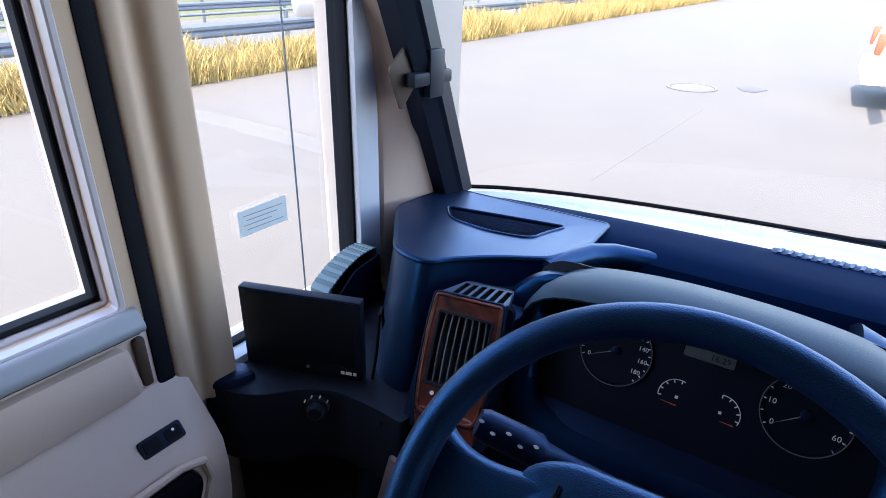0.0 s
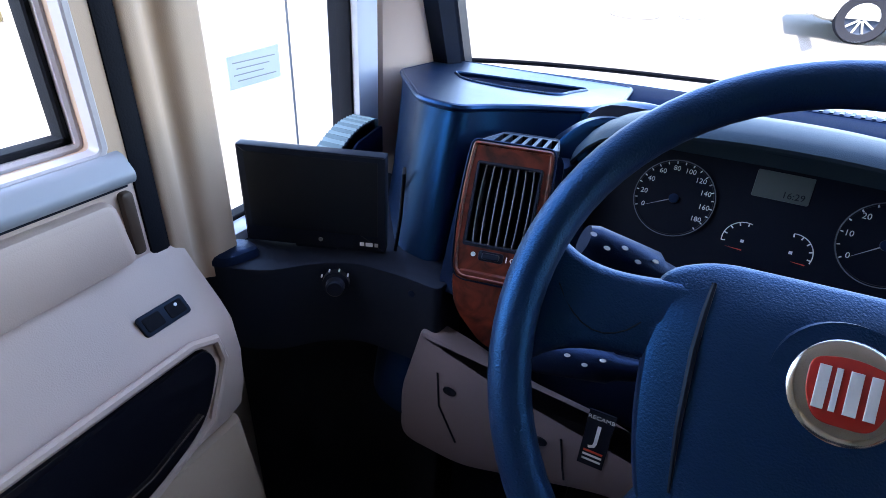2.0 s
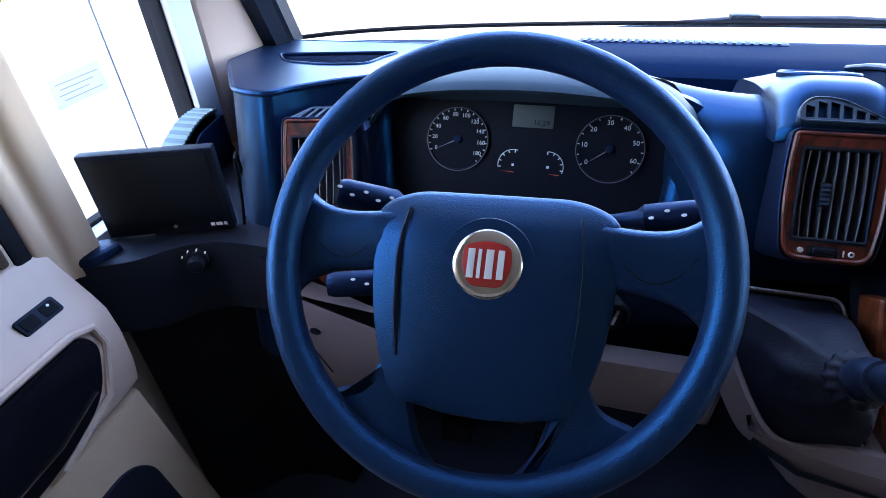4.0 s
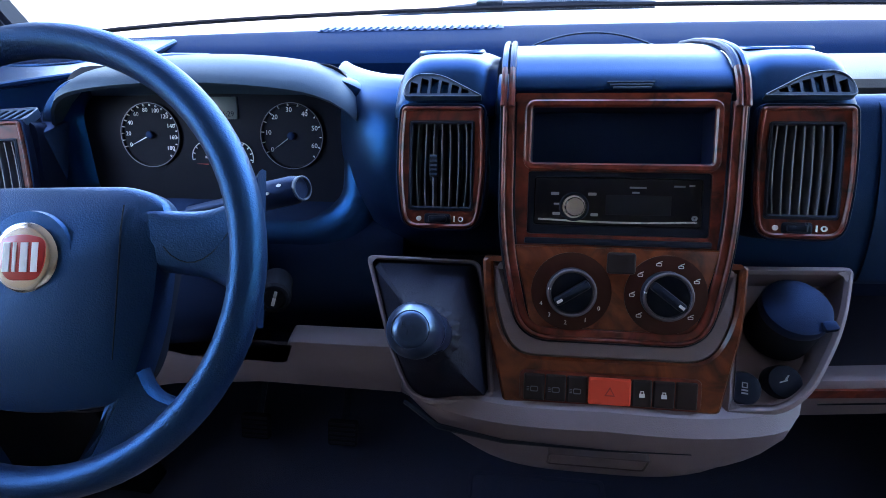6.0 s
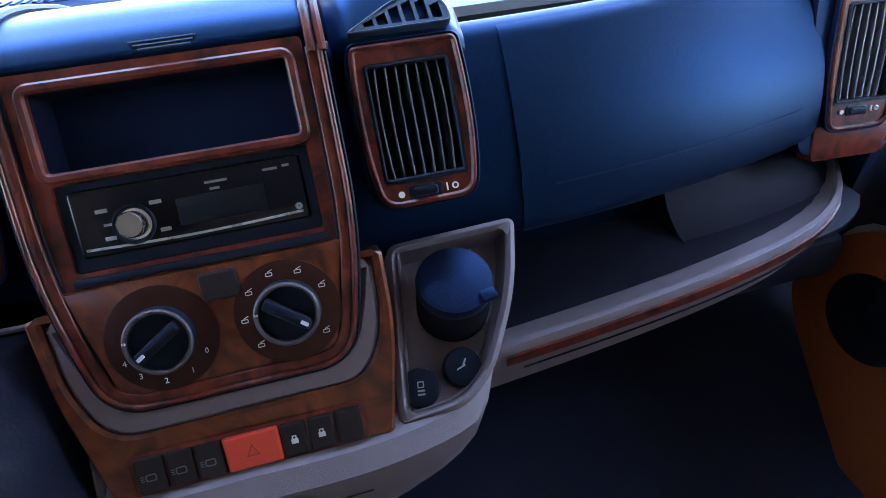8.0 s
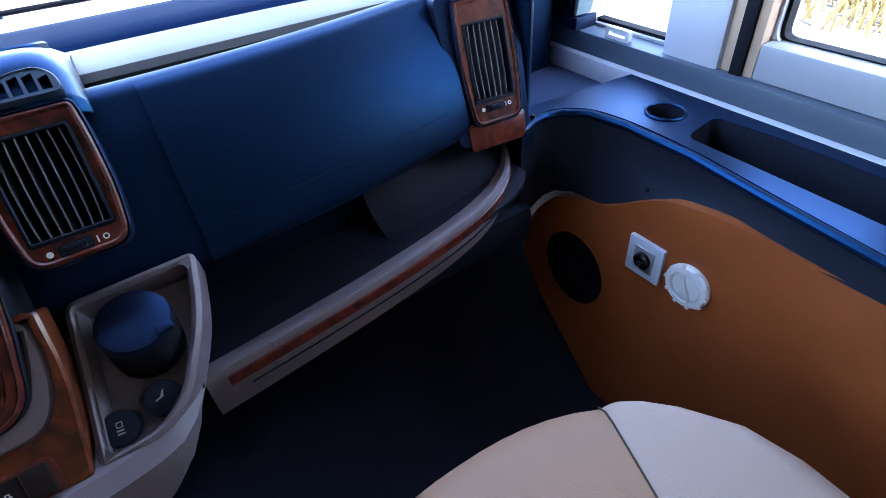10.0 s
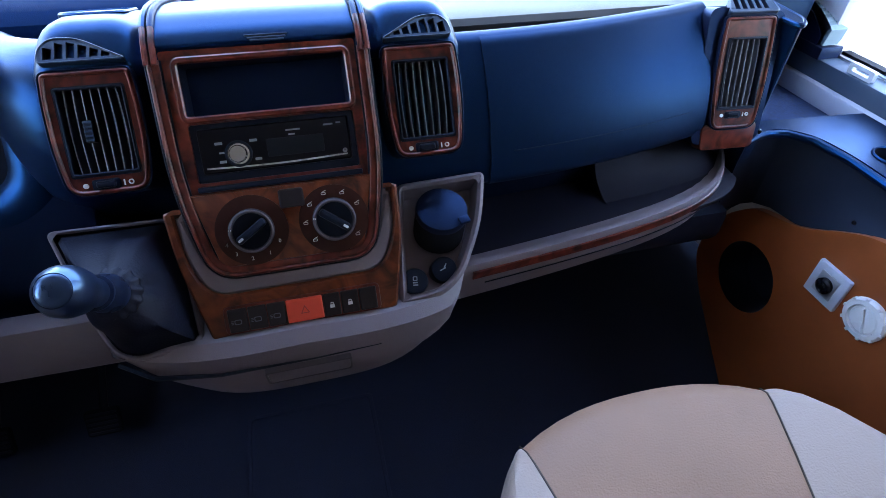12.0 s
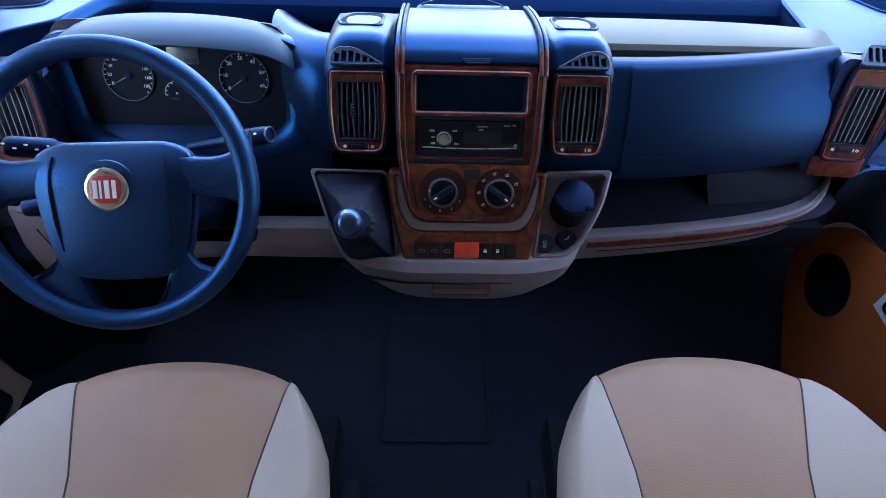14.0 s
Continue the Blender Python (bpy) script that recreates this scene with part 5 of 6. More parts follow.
stalk("light_stalk", (-0.60, -0.135, 0.828), (-0.722, -0.180, 0.876), 0.013, 0.0165, "black light stalk with white symbols", 5)
stalk("cruise_stalk", (-0.60, -0.15, 0.755), (-0.745, -0.203, 0.762), 0.013, 0.0155, "black cruise control stalk", 3)
stalk("wiper_stalk", (-0.485, -0.105, 0.815), (-0.337, -0.122, 0.860), 0.011, 0.0155, "blue-grey wiper stalk", 4)
wm = basis((-0.336, -0.1225, 0.8605), (0.1, -0.95, 0.2), (-0.29, 0.1, 0.95))
part("stalk_end", ring(oval(0, 0, 0.013, 0.013, 24), oval(0, 0, 0.011, 0.011, 24), -0.002, 0.002, 0.0005), GRILLE, column, "pale ring on the stalk end", basis((-0.3355, -0.1222, 0.8606), Vector((0.28, 0.96, 0.0)), (-0.28, 0.0, 0.96)))
IG = basis((-0.418, -0.098, 0.685), (0.93, 0.36, 0), (0.13, 0.34, 0.93))
ig = part("ignition_lock", lathe([(0.021, -0.05), (0.021, 0.004), (0.018, 0.008), (0.014, 0.009), (0.013, 0.006), (0.001, 0.006)], 26), RUBBER, column, "black ignition lock", IG)
part("key_slot", slab(rounded(rect(-0.002, -0.010, 0.002, 0.010), 0.001), 0.006, 0.0075, 0), SILVER, ig, "bright key slot", IG @ at(0, 0, 0, -25))

# ---- gear lever ----
lever = thing("gear_lever", "short gear lever with a blue-grey knob and pleated boot", "gear lever")
g0, g1 = Vector((-0.195, -0.108, 0.640)), Vector((-0.2005, -0.262, 0.803))
ax = (g1 - g0).normalized()
GM = basis(g0, Vector((1, 0, 0)), ax.cross(Vector((1, 0, 0))))
NB = 90
top_c = g0 + ax * 0.118
tu, tv = Vector((1, 0, 0)), ax.cross(Vector((1, 0, 0)))
mid = Vector((sum(p[0] for p in TGI) / len(TGI), sum(p[1] for p in TGI) / len(TGI)))
base = [tuple(mid + (Vector(p) - mid) * 0.99) for p in TGI]


def edge_at(a):
    """Point of the tray outline in direction a from its middle."""
    d = Vector((math.cos(a), math.sin(a)))
    best = 0.03
    for p, q in zip(base, base[1:] + base[:1]):
        e = Vector(q) - Vector(p)
        den = d.x * e.y - d.y * e.x
        if abs(den) > 1e-9:
            w = Vector(p) - mid
            t, u = (w.x * e.y - w.y * e.x) / den, (w.x * d.y - w.y * d.x) / den
            if t > 0 and -0.001 <= u <= 1.001:
                best = max(best, t)
    return mid + d * best


loops = []
for r in spread(0, 1, 15):
    loop = []
    for k in range(NB):
        a = 2 * math.pi * k / NB
        e = edge_at(a)
        low = TRAY @ Vector((e.x, e.y, -0.008))
        high = top_c + (tu * math.cos(a) + tv * math.sin(a)) * 0.021
        rise = r ** 1.0
        p = low.lerp(high, rise)
        out = (low - top_c)
        out = (out - ax * out.dot(ax)).normalized()
        fold = math.sin(math.pi * r) * r * (0.0065 * math.cos(3 * a + 3.2 * r + 0.5) + 0.003 * math.cos(7 * a - 5.0 * r) + 0.012)
        loop.append(tuple(p + out * fold + ax * 0.008 * math.sin(math.pi * r)))
    loops.append(loop)
part("boot", skin(loops, False, False), BOOT, lever, "creased dark leather boot")
prof = [(0.020, 0.112), (0.0275, 0.118), (0.0285, 0.126), (0.024, 0.133), (0.018, 0.136)]
bm = lathe(prof, 72)
for v in bm.verts:
    a = math.atan2(v.co.y, v.co.x)
    f = 1 + 0.045 * math.cos(14 * a)
    v.co.x *= f
    v.co.y *= f
part("collar", bm, BOOT, lever, "gathered leather collar", GM)
part("neck", lathe([(0.016, 0.125), (0.0205, 0.136), (0.0215, 0.150), (0.0195, 0.162), (0.0165, 0.170), (0.0185, 0.173), (0.0185, 0.177), (0.001, 0.180)], 30), KNOB, lever, "blue-grey neck under the knob", GM)
L = (g1 - g0).length
kp = [(0.014, -0.060), (0.017, -0.050), (0.018, -0.036), (0.021, -0.022), (0.0255, -0.006), (0.0275, 0.008), (0.0268, 0.020), (0.0235, 0.029), (0.0178, 0.0355), (0.0170, 0.0352), (0.0162, 0.0362), (0.010, 0.0385), (0.001, 0.0390)]
kn = part("knob", lathe([(r * 0.88, z) for r, z in kp], 34), KNOB, lever, "rounded blue-grey knob", GM @ at(0, 0, L))
lettering("R 1", 0.0068, GM @ pose(-0.002, 0.003, L + 0.0392), BLACK, kn, "shift_letters")
part("shift_line", slab(rect(-0.002, -0.005, -0.0012, 0.0), 0, 0.0395, 0), BLACK, kn, "", GM @ at(0, 0, L), False)

# ---- radio ----
radio = thing("car_radio", "black car radio with a silver rotary knob", "car radio")
RM = CON @ at(-0.0035, -0.1045, -0.006)
part("radio_body", slab(rounded(rect(-0.0905, -0.0265, 0.0905, 0.0265), 0.003), -0.05, 0.004, 0.002), GLOSS_BLACK, radio, "glossy black front", RM)
bl = [(-0.086 + 0.172 * i / 14, -0.0205 + 0.0022 * math.sin(math.pi * i / 14) * -1) for i in range(15)]
part("chrome_strip", slab([(x, y - 0.0010) for x, y in bl] + [(x, y + 0.0011) for x, y in bl[::-1]], 0.003, 0.0055, 0.0004), BRIGHT, radio, "curved chrome strip with its shine in the colour", RM)
part("volume_knob", lathe([(0.0135, 0.003), (0.0135, 0.004), (0.0108, 0.005), (0.0106, 0.014), (0.0095, 0.0155), (0.001, 0.0150)], 36), CHROME, radio, "brushed silver rotary knob", RM @ at(-0.0465, -0.006))
part("knob_ring", ring(oval(-0.0465, -0.006, 0.0165, 0.0165, 36), oval(-0.0465, -0.006, 0.0135, 0.0135, 36), 0.003, 0.0062, 0.001), BLACK, radio, "", RM)
part("radio_display", slab(rounded(rect(-0.012, -0.014, 0.058, 0.008), 0.001), 0.003, 0.0046, 0.0004), SCREEN, radio, "unlit radio display", RM)
for x, y, w in ((-0.068, 0.0085, 0.009), (-0.066, -0.014, 0.008), (-0.027, 0.0085, 0.009), (-0.024, -0.0145, 0.008)):
    part("radio_button", slab(rounded(rect(x - w / 2, y - 0.0016, x + w / 2, y + 0.0016), 0.0008), 0.003, 0.0058, 0.0004), SILVER, radio, "small pale button", RM, False)
for x, y, w in ((-0.066, -0.003, 0.006), (0.022, 0.0165, 0.018), (0.066, 0.0185, 0.012), (0.079, 0.0195, 0.006), (0.02, 0.011, 0.008)):
    part("printed_line", slab(rect(x - w / 2, y - 0.0010, x + w / 2, y + 0.0010), 0.003, 0.0044, 0), SILVER, radio, "small pale print", RM, False)
part("aux_socket", lathe([(0.003, 0.003), (0.003, 0.006), (0.0015, 0.006), (0.001, 0.004)], 14), SILVER, radio, "", RM @ at(0.083, -0.016))

# ---- ashtray cup in the tray ----
ash = thing("ashtray_cup", "round black ashtray cup with a tilted lid in the tray", "ashtray")
AM = TRAY @ at(0.204, -0.078, -0.034) @ pose(0, 0, 0, -20)
part("cup_body", lathe([(0.037, 0.0), (0.0375, 0.004), (0.0375, 0.044), (0.0370, 0.050)], 36), RUBBER, ash, "", AM)
part("lid", lathe([(0.0375, 0.050), (0.0380, 0.058), (0.0365, 0.062), (0.031, 0.064), (0.001, 0.065)], 36), DASH_DARK, ash, "blue-grey flat lid", AM)
part("lid_tab", slab(rounded(rect(0.012, -0.036, 0.028, -0.024), 0.003), 0.062, 0.067, 0.002), DASH_DARK, ash, "small thumb tab", AM @ at(0, 0, 0, 12))

# ---- driver's side console with monitor ----
side = thing("side_console", "black moulded side console beside the driver's door", "console")
PLAN_S = rounded([(-1.215, -0.168), (-1.160, -0.158), (-1.115, -0.137), (-1.075, -0.088), (-1.03, -0.062), (-0.965, -0.058), (-0.905, -0.062), (-0.895, 0.0), (-0.94, 0.03), (-1.05, 0.115), (-1.12, 0.23), (-1.215, 0.23)], [0.01, 0.02, 0.03, 0.03, 0.02, 0.02, 0.01, 0.01, 0.01, 0.02, 0.02, 0.01])
part("console_top", slab(PLAN_S, 0.555, 0.690, 0.003), BLACK, side)
part("console_lower", slab([(x, y + 0.035) for x, y in shrink(PLAN_S, 0.004)], 0.0, 0.56, 0.004), RUBBER, side, "black lower side")
part("side_cap", slab(rounded([(-1.225, -0.175), (-1.165, -0.158), (-1.150, -0.11), (-1.185, -0.10), (-1.225, -0.13)], 0.012), 0.688, 0.703, 0.008), DASH_DARK, side, "dark rounded cap")
KM = basis((-1.050, -0.083, 0.662), (0.85, 0.5, 0), (0, 0.1, 1))
part("rotary_switch", lathe([(0.018, -0.01), (0.018, 0.004), (0.013, 0.006), (0.012, 0.016), (0.010, 0.018), (0.001, 0.018)], 26), BLACK, side, "small black rotary switch", KM)
for a in (40, 75, 110, 145):
    part("switch_dot", slab(oval(0.022 * math.cos(radians(a)), 0.022 * math.sin(radians(a)), 0.0012, 0.0012, 8), 0.0, 0.006, 0), WHITE_MARK, side, "white dot", KM, False)
part("screw", lathe([(0.005, -0.004), (0.005, 0.002), (0.001, 0.003)], 12), DASH_DARK, side, "", basis((-0.945, -0.0585, 0.668), (1, 0, 0), (0, 0, 1)))
monitor = thing("camera_monitor", "flat black reversing camera monitor on the side console", "monitor")
MM = basis((-1.0985, -0.0600, 0.7645), (0.934, 0.357, -0.01), (0.01, 0.0, 1.0))
part("housing", slab(rounded(rect(-0.0985, -0.071, 0.0985, 0.071), 0.003), -0.016, 0.0, 0.003), BLACK, monitor, "", MM)
part("screen", slab(rect(-0.088, -0.046, 0.088, 0.062), -0.001, 0.0008, 0.0004), SCREEN, monitor, "black unlit screen", MM)
part("power_button", lathe([(0.003, 0), (0.003, 0.0015), (0.001, 0.0018)], 14), SILVER, monitor, "small round button", MM @ at(0.008, -0.058))
for x, w in ((0.066, 0.006), (0.076, 0.010), (0.086, 0.005)):
    part("printed_mark", slab(rect(x - w / 2, -0.062, x + w / 2, -0.0565), 0, 0.0006, 0), WHITE_MARK, monitor, "pale print", MM, False)
part("foot", box(-0.03, -0.076, -0.05, 0.03, -0.066, -0.002, 0.003), BLACK, monitor, "", MM)
cab = thing("cable", "thin black cable behind the monitor", "cable")
part("wire", tube([(-1.00, -0.01, 0.692), (-0.998, 0.0, 0.74), (-1.0, 0.012, 0.80), (-1.01, 0.03, 0.80), (-1.03, 0.06, 0.692)], 0.0025, 8), RUBBER, cab)


def pleated_blind(name, cx, cy, cz, s):
    """Folded pleated blind: a fan of thin folds."""
    b = thing(name, "folded grey pleated blind at the window corner", "blind")
    n = 15
    for i in range(n):
        t = i / (n - 1)
        y0 = cy + 0.115 * t
        h = 0.075 * math.sin(0.5 * math.pi * min(1, 0.35 + 0.75 * t))
        o = [(y0, cz), (y0 + 0.012, cz), (y0 + 0.018, cz + h), (y0 + 0.004, cz + h + 0.004), (y0 - 0.004, cz + h - 0.004)]
        # Alternate folds get a lighter copy of the cloth to paint lit and shaded pleats.
        part("fold", slab(o, -0.022, 0.022, 0.001), BLIND if i % 2 else BLIND_LIT, b, "", Matrix.Translation((cx, 0, 0)) @ pose(0, 0, 0, 0, 0, 0) @ YZ, False)
    part("end_cap", slab(rounded([(cy + 0.01, cz - 0.005), (cy + 0.135, cz - 0.005), (cy + 0.135, cz + 0.066), (cy + 0.06, cz + 0.055), (cy + 0.012, cz + 0.02)], 0.01), 0.0, 0.004, 0.001), DASH_DARK, b, "dark end face", Matrix.Translation((cx + s * 0.026, 0, 0)) @ YZ)
    part("base_rail", box(cx - 0.03, cy - 0.01, cz - 0.028, cx + 0.03, cy + 0.14, cz - 0.002, 0.003), DASH_DARK, b, "dark base rail")
    return b


pleated_blind("pleated_blind", -1.185, 0.070, 0.722, 1)
pleated_blind("pleated_blind", 1.19, 0.255, 0.728, -1)
notice = thing("window_notice", "pale paper notice stuck on the side window", "notice")
NM = Matrix.Translation((-1.2385, 0, 0)) @ YZ
part("paper", slab([(-0.043, 0.884), (0.056, 0.885), (0.056, 0.931), (-0.043, 0.927)], 0, 0.0008, 0), PAPER, notice, "", NM, False)
for i in range(4):
    part("printed_line", slab(rect(-0.034 + 0.006 * (i % 2), 0.917 - i * 0.008, 0.047 - 0.012 * (i % 3), 0.9185 - i * 0.008), 0.0008, 0.0012, 0), SILL, notice, "", NM, False)

# ---- passenger's side console and board ----
board = thing("side_board", "orange beech side board with speaker hole", "panel")
SPK = oval(-0.010, 0.315, 0.080, 0.086, 40)
BO = rounded([(-1.3, 0.0), (-0.11, 0.0), (-0.06, 0.045), (0.095, 0.185), (0.15, 0.27), (0.118, 0.40), (0.050, 0.470), (-0.017, 0.489), (-0.074, 0.508), (-0.125, 0.545), (-0.187, 0.583), (-0.276, 0.598), (-0.36, 0.598), (-1.3, 0.62)], [0, 0.01, 0.03, 0.05, 0.04, 0.05, 0.03, 0.03, 0.03, 0.03, 0.03, 0.03, 0.02, 0])
bm = plate(BO, [SPK], 0.0, -0.018)
part("board", bm, PANEL_WOOD, board, "", Matrix.Translation((0.968, 0, 0)) @ YZ)
part("speaker_recess", cup(SPK, -0.017, 0.06, 0.9), BLACK, board, "dark round speaker hole", Matrix.Translation((0.968, 0, 0)) @ YZ)
sock = thing("wall_socket", "pale grey square socket plate on the side board", "socket")
SM = basis((0.949, -0.175, 0.4535), (0, -1, 0), (0, 0, 1))
part("plate", slab(rounded(rect(-0.036, -0.038, 0.036, 0.038), 0.003), 0, 0.008, 0.002), PALE, sock, "", SM)
part("inner_plate", slab(rounded(rect(-0.021, -0.024, 0.021, 0.024), 0.002), 0.006, 0.0095, 0.001), SILVER, sock, "", SM)
part("socket_cap", lathe([(0.016, 0.008), (0.016, 0.016), (0.012, 0.019), (0.010, 0.017), (0.001, 0.0165)], 26), GLOSS_BLACK, sock, "round black socket", SM)
part("socket_pin", lathe([(0.006, 0.016), (0.006, 0.021), (0.001, 0.022)], 16), CHROME, sock, "", SM)
rv = thing("round_vent", "white round heating outlet on the side board", "heating outlet")
VM = basis((0.949, -0.262, 0.452), (0, -1, 0), (0, 0, 1))
bm = lathe([(0.041, 0), (0.041, 0.006), (0.037, 0.010), (0.029, 0.011), (0.027, 0.004), (0.026, 0.004)], 40, closed=True)
part("outer_ring", bm, WHITE_PAINT, rv, "", VM)
part("flap", lathe([(0.0265, 0.0), (0.0265, 0.007), (0.024, 0.009), (0.001, 0.010)], 32), WHITE_PAINT, rv, "white round flap", VM)
part("flap_ridge", slab(rounded(rect(-0.002, -0.024, 0.002, 0.024), 0.001), 0.008, 0.014, 0.001), WHITE_PAINT, rv, "", VM @ at(0.003, 0, 0, 25))
for i in range(10):
    a = 36 * i
    part("notch", box(0.036, -0.003, 0.004, 0.042, 0.003, 0.010, 0.001), WHITE_PAINT, rv, "", VM @ at(0, 0, 0, a), False)

rs = thing("side_shelf", "blue-black moulded shelf with cup holder beside the passenger seat", "shelf")
TOPO = rounded([(0.845, 0.045), (0.905, 0.068), (0.945, 0.062), (0.985, 0.025), (1.0, -0.053), (0.996, -0.185), (0.975, -0.32), (0.95, -0.50), (0.95, -1.3), (1.172, -1.3), (1.172, 0.08), (1.12, 0.085), (0.91, 0.10)], [0.01, 0.02, 0.03, 0.04, 0.04, 0.05, 0.05, 0.04, 0, 0, 0.02, 0.02, 0.01], 6)
CUPH = oval(1.068, -0.072, 0.031, 0.031, 28)
SLOT = rounded([(1.022, -0.150), (1.115, -0.135), (1.125, -0.24), (1.12, -0.62), (1.005, -0.62), (1.02, -0.25)], 0.02)
part("shelf_top", plate(TOPO, [CUPH, SLOT], 0.60, 0.655), DASH, rs)
part("cup_holder", cup(CUPH, 0.654, 0.60, 0.85), BLACK, rs, "round cup holder")
part("slot", cup(SLOT, 0.654, 0.58, 0.95), BLACK, rs, "long dark recess")
part("cup_lip", ring(oval(1.068, -0.072, 0.036, 0.036, 28), CUPH, 0.65, 0.659, 0.002), DASH, rs)
edge = [(0.845, 0.045), (0.88, 0.060), (0.905, 0.064), (0.945, 0.056), (0.98, 0.02), (0.993, -0.053), (0.990, -0.185), (0.970, -0.32), (0.948, -0.50), (0.948, -1.3)]
low_z = [0.47, 0.47, 0.475, 0.48, 0.49, 0.50, 0.575, 0.59, 0.60, 0.62]
part("skirt", skin([[(x, y, 0.640) for x, y in edge], [(x - 0.004, y - 0.002, 0.60) for x, y in edge], [(min(x, 0.957), y, z) for (x, y), z in zip(edge, low_z)], [(min(x, 0.97) + 0.02, y, z) for (x, y), z in zip(edge, low_z)]], False, False, False), BLACK, rs, "black skirt over the board")
part("edge_roll", tube([(x, y, 0.647) for x, y in edge], 0.008, 10), DASH, rs, "rounded front edge")
part("skirt_screw", lathe([(0.004, 0), (0.003, 0.003), (0.001, 0.003)], 12), GLOSS_BLACK, rs, "", basis((0.947, -0.15, 0.585), (0, -1, 0), (0, 0, 1)))


# ---- seats ----
def seat(cx, out, shift, label):
    st = thing("cab_seat", label, "seat", "cab seats")
    f = lambda v: 0.5 - 0.5 * math.cos(math.pi * max(0.0, min(1.0, v)))

    def column_x(t, k):
        c = (1 - min(1, t / 0.22)) ** 2
        near = 0.272 + 0.03 * t - 0.066 * c
        far = 0.345 + 0.01 * t - 0.125 * c
        near_seam = 0.196 - 0.040 * min(1, t / 0.5)
        far_seam = 0.200 - 0.072 * min(1, t / 0.5)
        row = (-near, -near_seam, far_seam, far)
        return row[k] if out > 0 else -row[3 - k]

    def z_top(t, u):
        return 0.470 + 0.012 * math.sin(math.pi * min(1, t * 1.3)) - 0.03 * t + 0.022 * abs(u) ** 2

    def strip(k0, k1, mat, lab, crown, name):
        rows = []
        n = 13
        ys = [(0.0, 0.30, 1.0), (0.0, 0.40, 1.0), (0.0, 0.438, 1.0), (0.012, None, 0.45), (0.035, None, 0.12), (0.075, None, 0.0), (0.15, None, 0.0), (0.25, None, 0.0), (0.4, None, 0.0), (0.6, None, 0.0), (0.8, None, 0.0), (1.0, None, 0.0)]
        for t, zf, down in ys:
            row = []
            for i in range(n):
                w = i / (n - 1)
                x = column_x(t, k0) * (1 - w) + column_x(t, k1) * w
                u = x / 0.31
                yf = -0.287 - 0.045 * abs(x / 0.2) ** 2.4 if abs(x) <= 0.2 else -0.332 - (0.42 if x * out > 0 else 0.55) * (abs(x) - 0.2) - (0.9 if x * out > 0 else 2.2) * (abs(x) - 0.2) ** 2
                y = yf - t * 0.50 + shift
                puff = crown * math.sin(math.pi * w) ** 0.7
                z = zf if zf is not None else z_top(t, u) + puff - down * 0.024
                if k0 == 0 and zf is None:
                    z -= 0.05 * (1 - min(1.0, w / 0.35)) ** 2.2
                if k1 == 3 and zf is None:
                    z -= 0.05 * (1 - min(1.0, (1 - w) / 0.35)) ** 2.2
                row.append((cx + x, y, z))
            if k0 == 0:
                row = [(row[0][0] + 0.012, row[0][1], 0.30), (row[0][0] - 0.004, row[0][1], min(0.40, row[0][2] - 0.005))] + row
            if k1 == 3:
                row = row + [(row[-1][0] + 0.004, row[-1][1], min(0.40, row[-1][2] - 0.005)), (row[-1][0] - 0.012, row[-1][1], 0.30)]
            rows.append(row)
        return part(name, skin(rows, False, False, False), mat, st, lab)

    strip(1, 2, LEATHER_TAN, "taupe centre cushion", 0.010, "cushion")
    strip(0, 1, LEATHER, "pale beige side bolster", 0.008, "bolster")
    strip(2, 3, LEATHER, "pale beige side bolster", 0.008, "bolster")
    for k in (1, 2):
        pts = []
        for t in (0.0, 0.012, 0.035, 0.075, 0.15, 0.25, 0.4, 0.6, 0.8, 1.0):
            x = column_x(t, k)
            d = {0.0: 0.6, 0.012: 0.45, 0.035: 0.12}.get(t, 0)
            pts.append((cx + x, -0.287 - 0.045 * abs(x / 0.2) ** 2.4 - 0.5 * t + shift, z_top(t, x / 0.31) - d * 0.024 + 0.0005))
        part("seam", tube(pts, 0.0016, 6), BROWN, st, "stitched seam")
    part("seat_pan", box(cx - 0.27, -0.82, 0.20, cx + 0.27, -0.36, 0.31, 0.02), RUBBER, st, "black seat pan")
    part("pedestal", box(cx - 0.19, -0.80, 0.0, cx + 0.19, -0.42, 0.21, 0.01), RUBBER, st, "black seat pedestal")
    part("adjust_lever", box(cx - (0.325 if cx > 0 else -0.295), -0.62, 0.30, cx - (0.295 if cx > 0 else -0.325), -0.50, 0.335, 0.008), RUBBER, st, "black adjusting lever")
    return st


seat(0.450, 1, -0.014, "beige and taupe leatherette passenger seat cushion")
seat(-0.528, -1, -0.034, "beige and taupe leatherette driver's seat cushion")

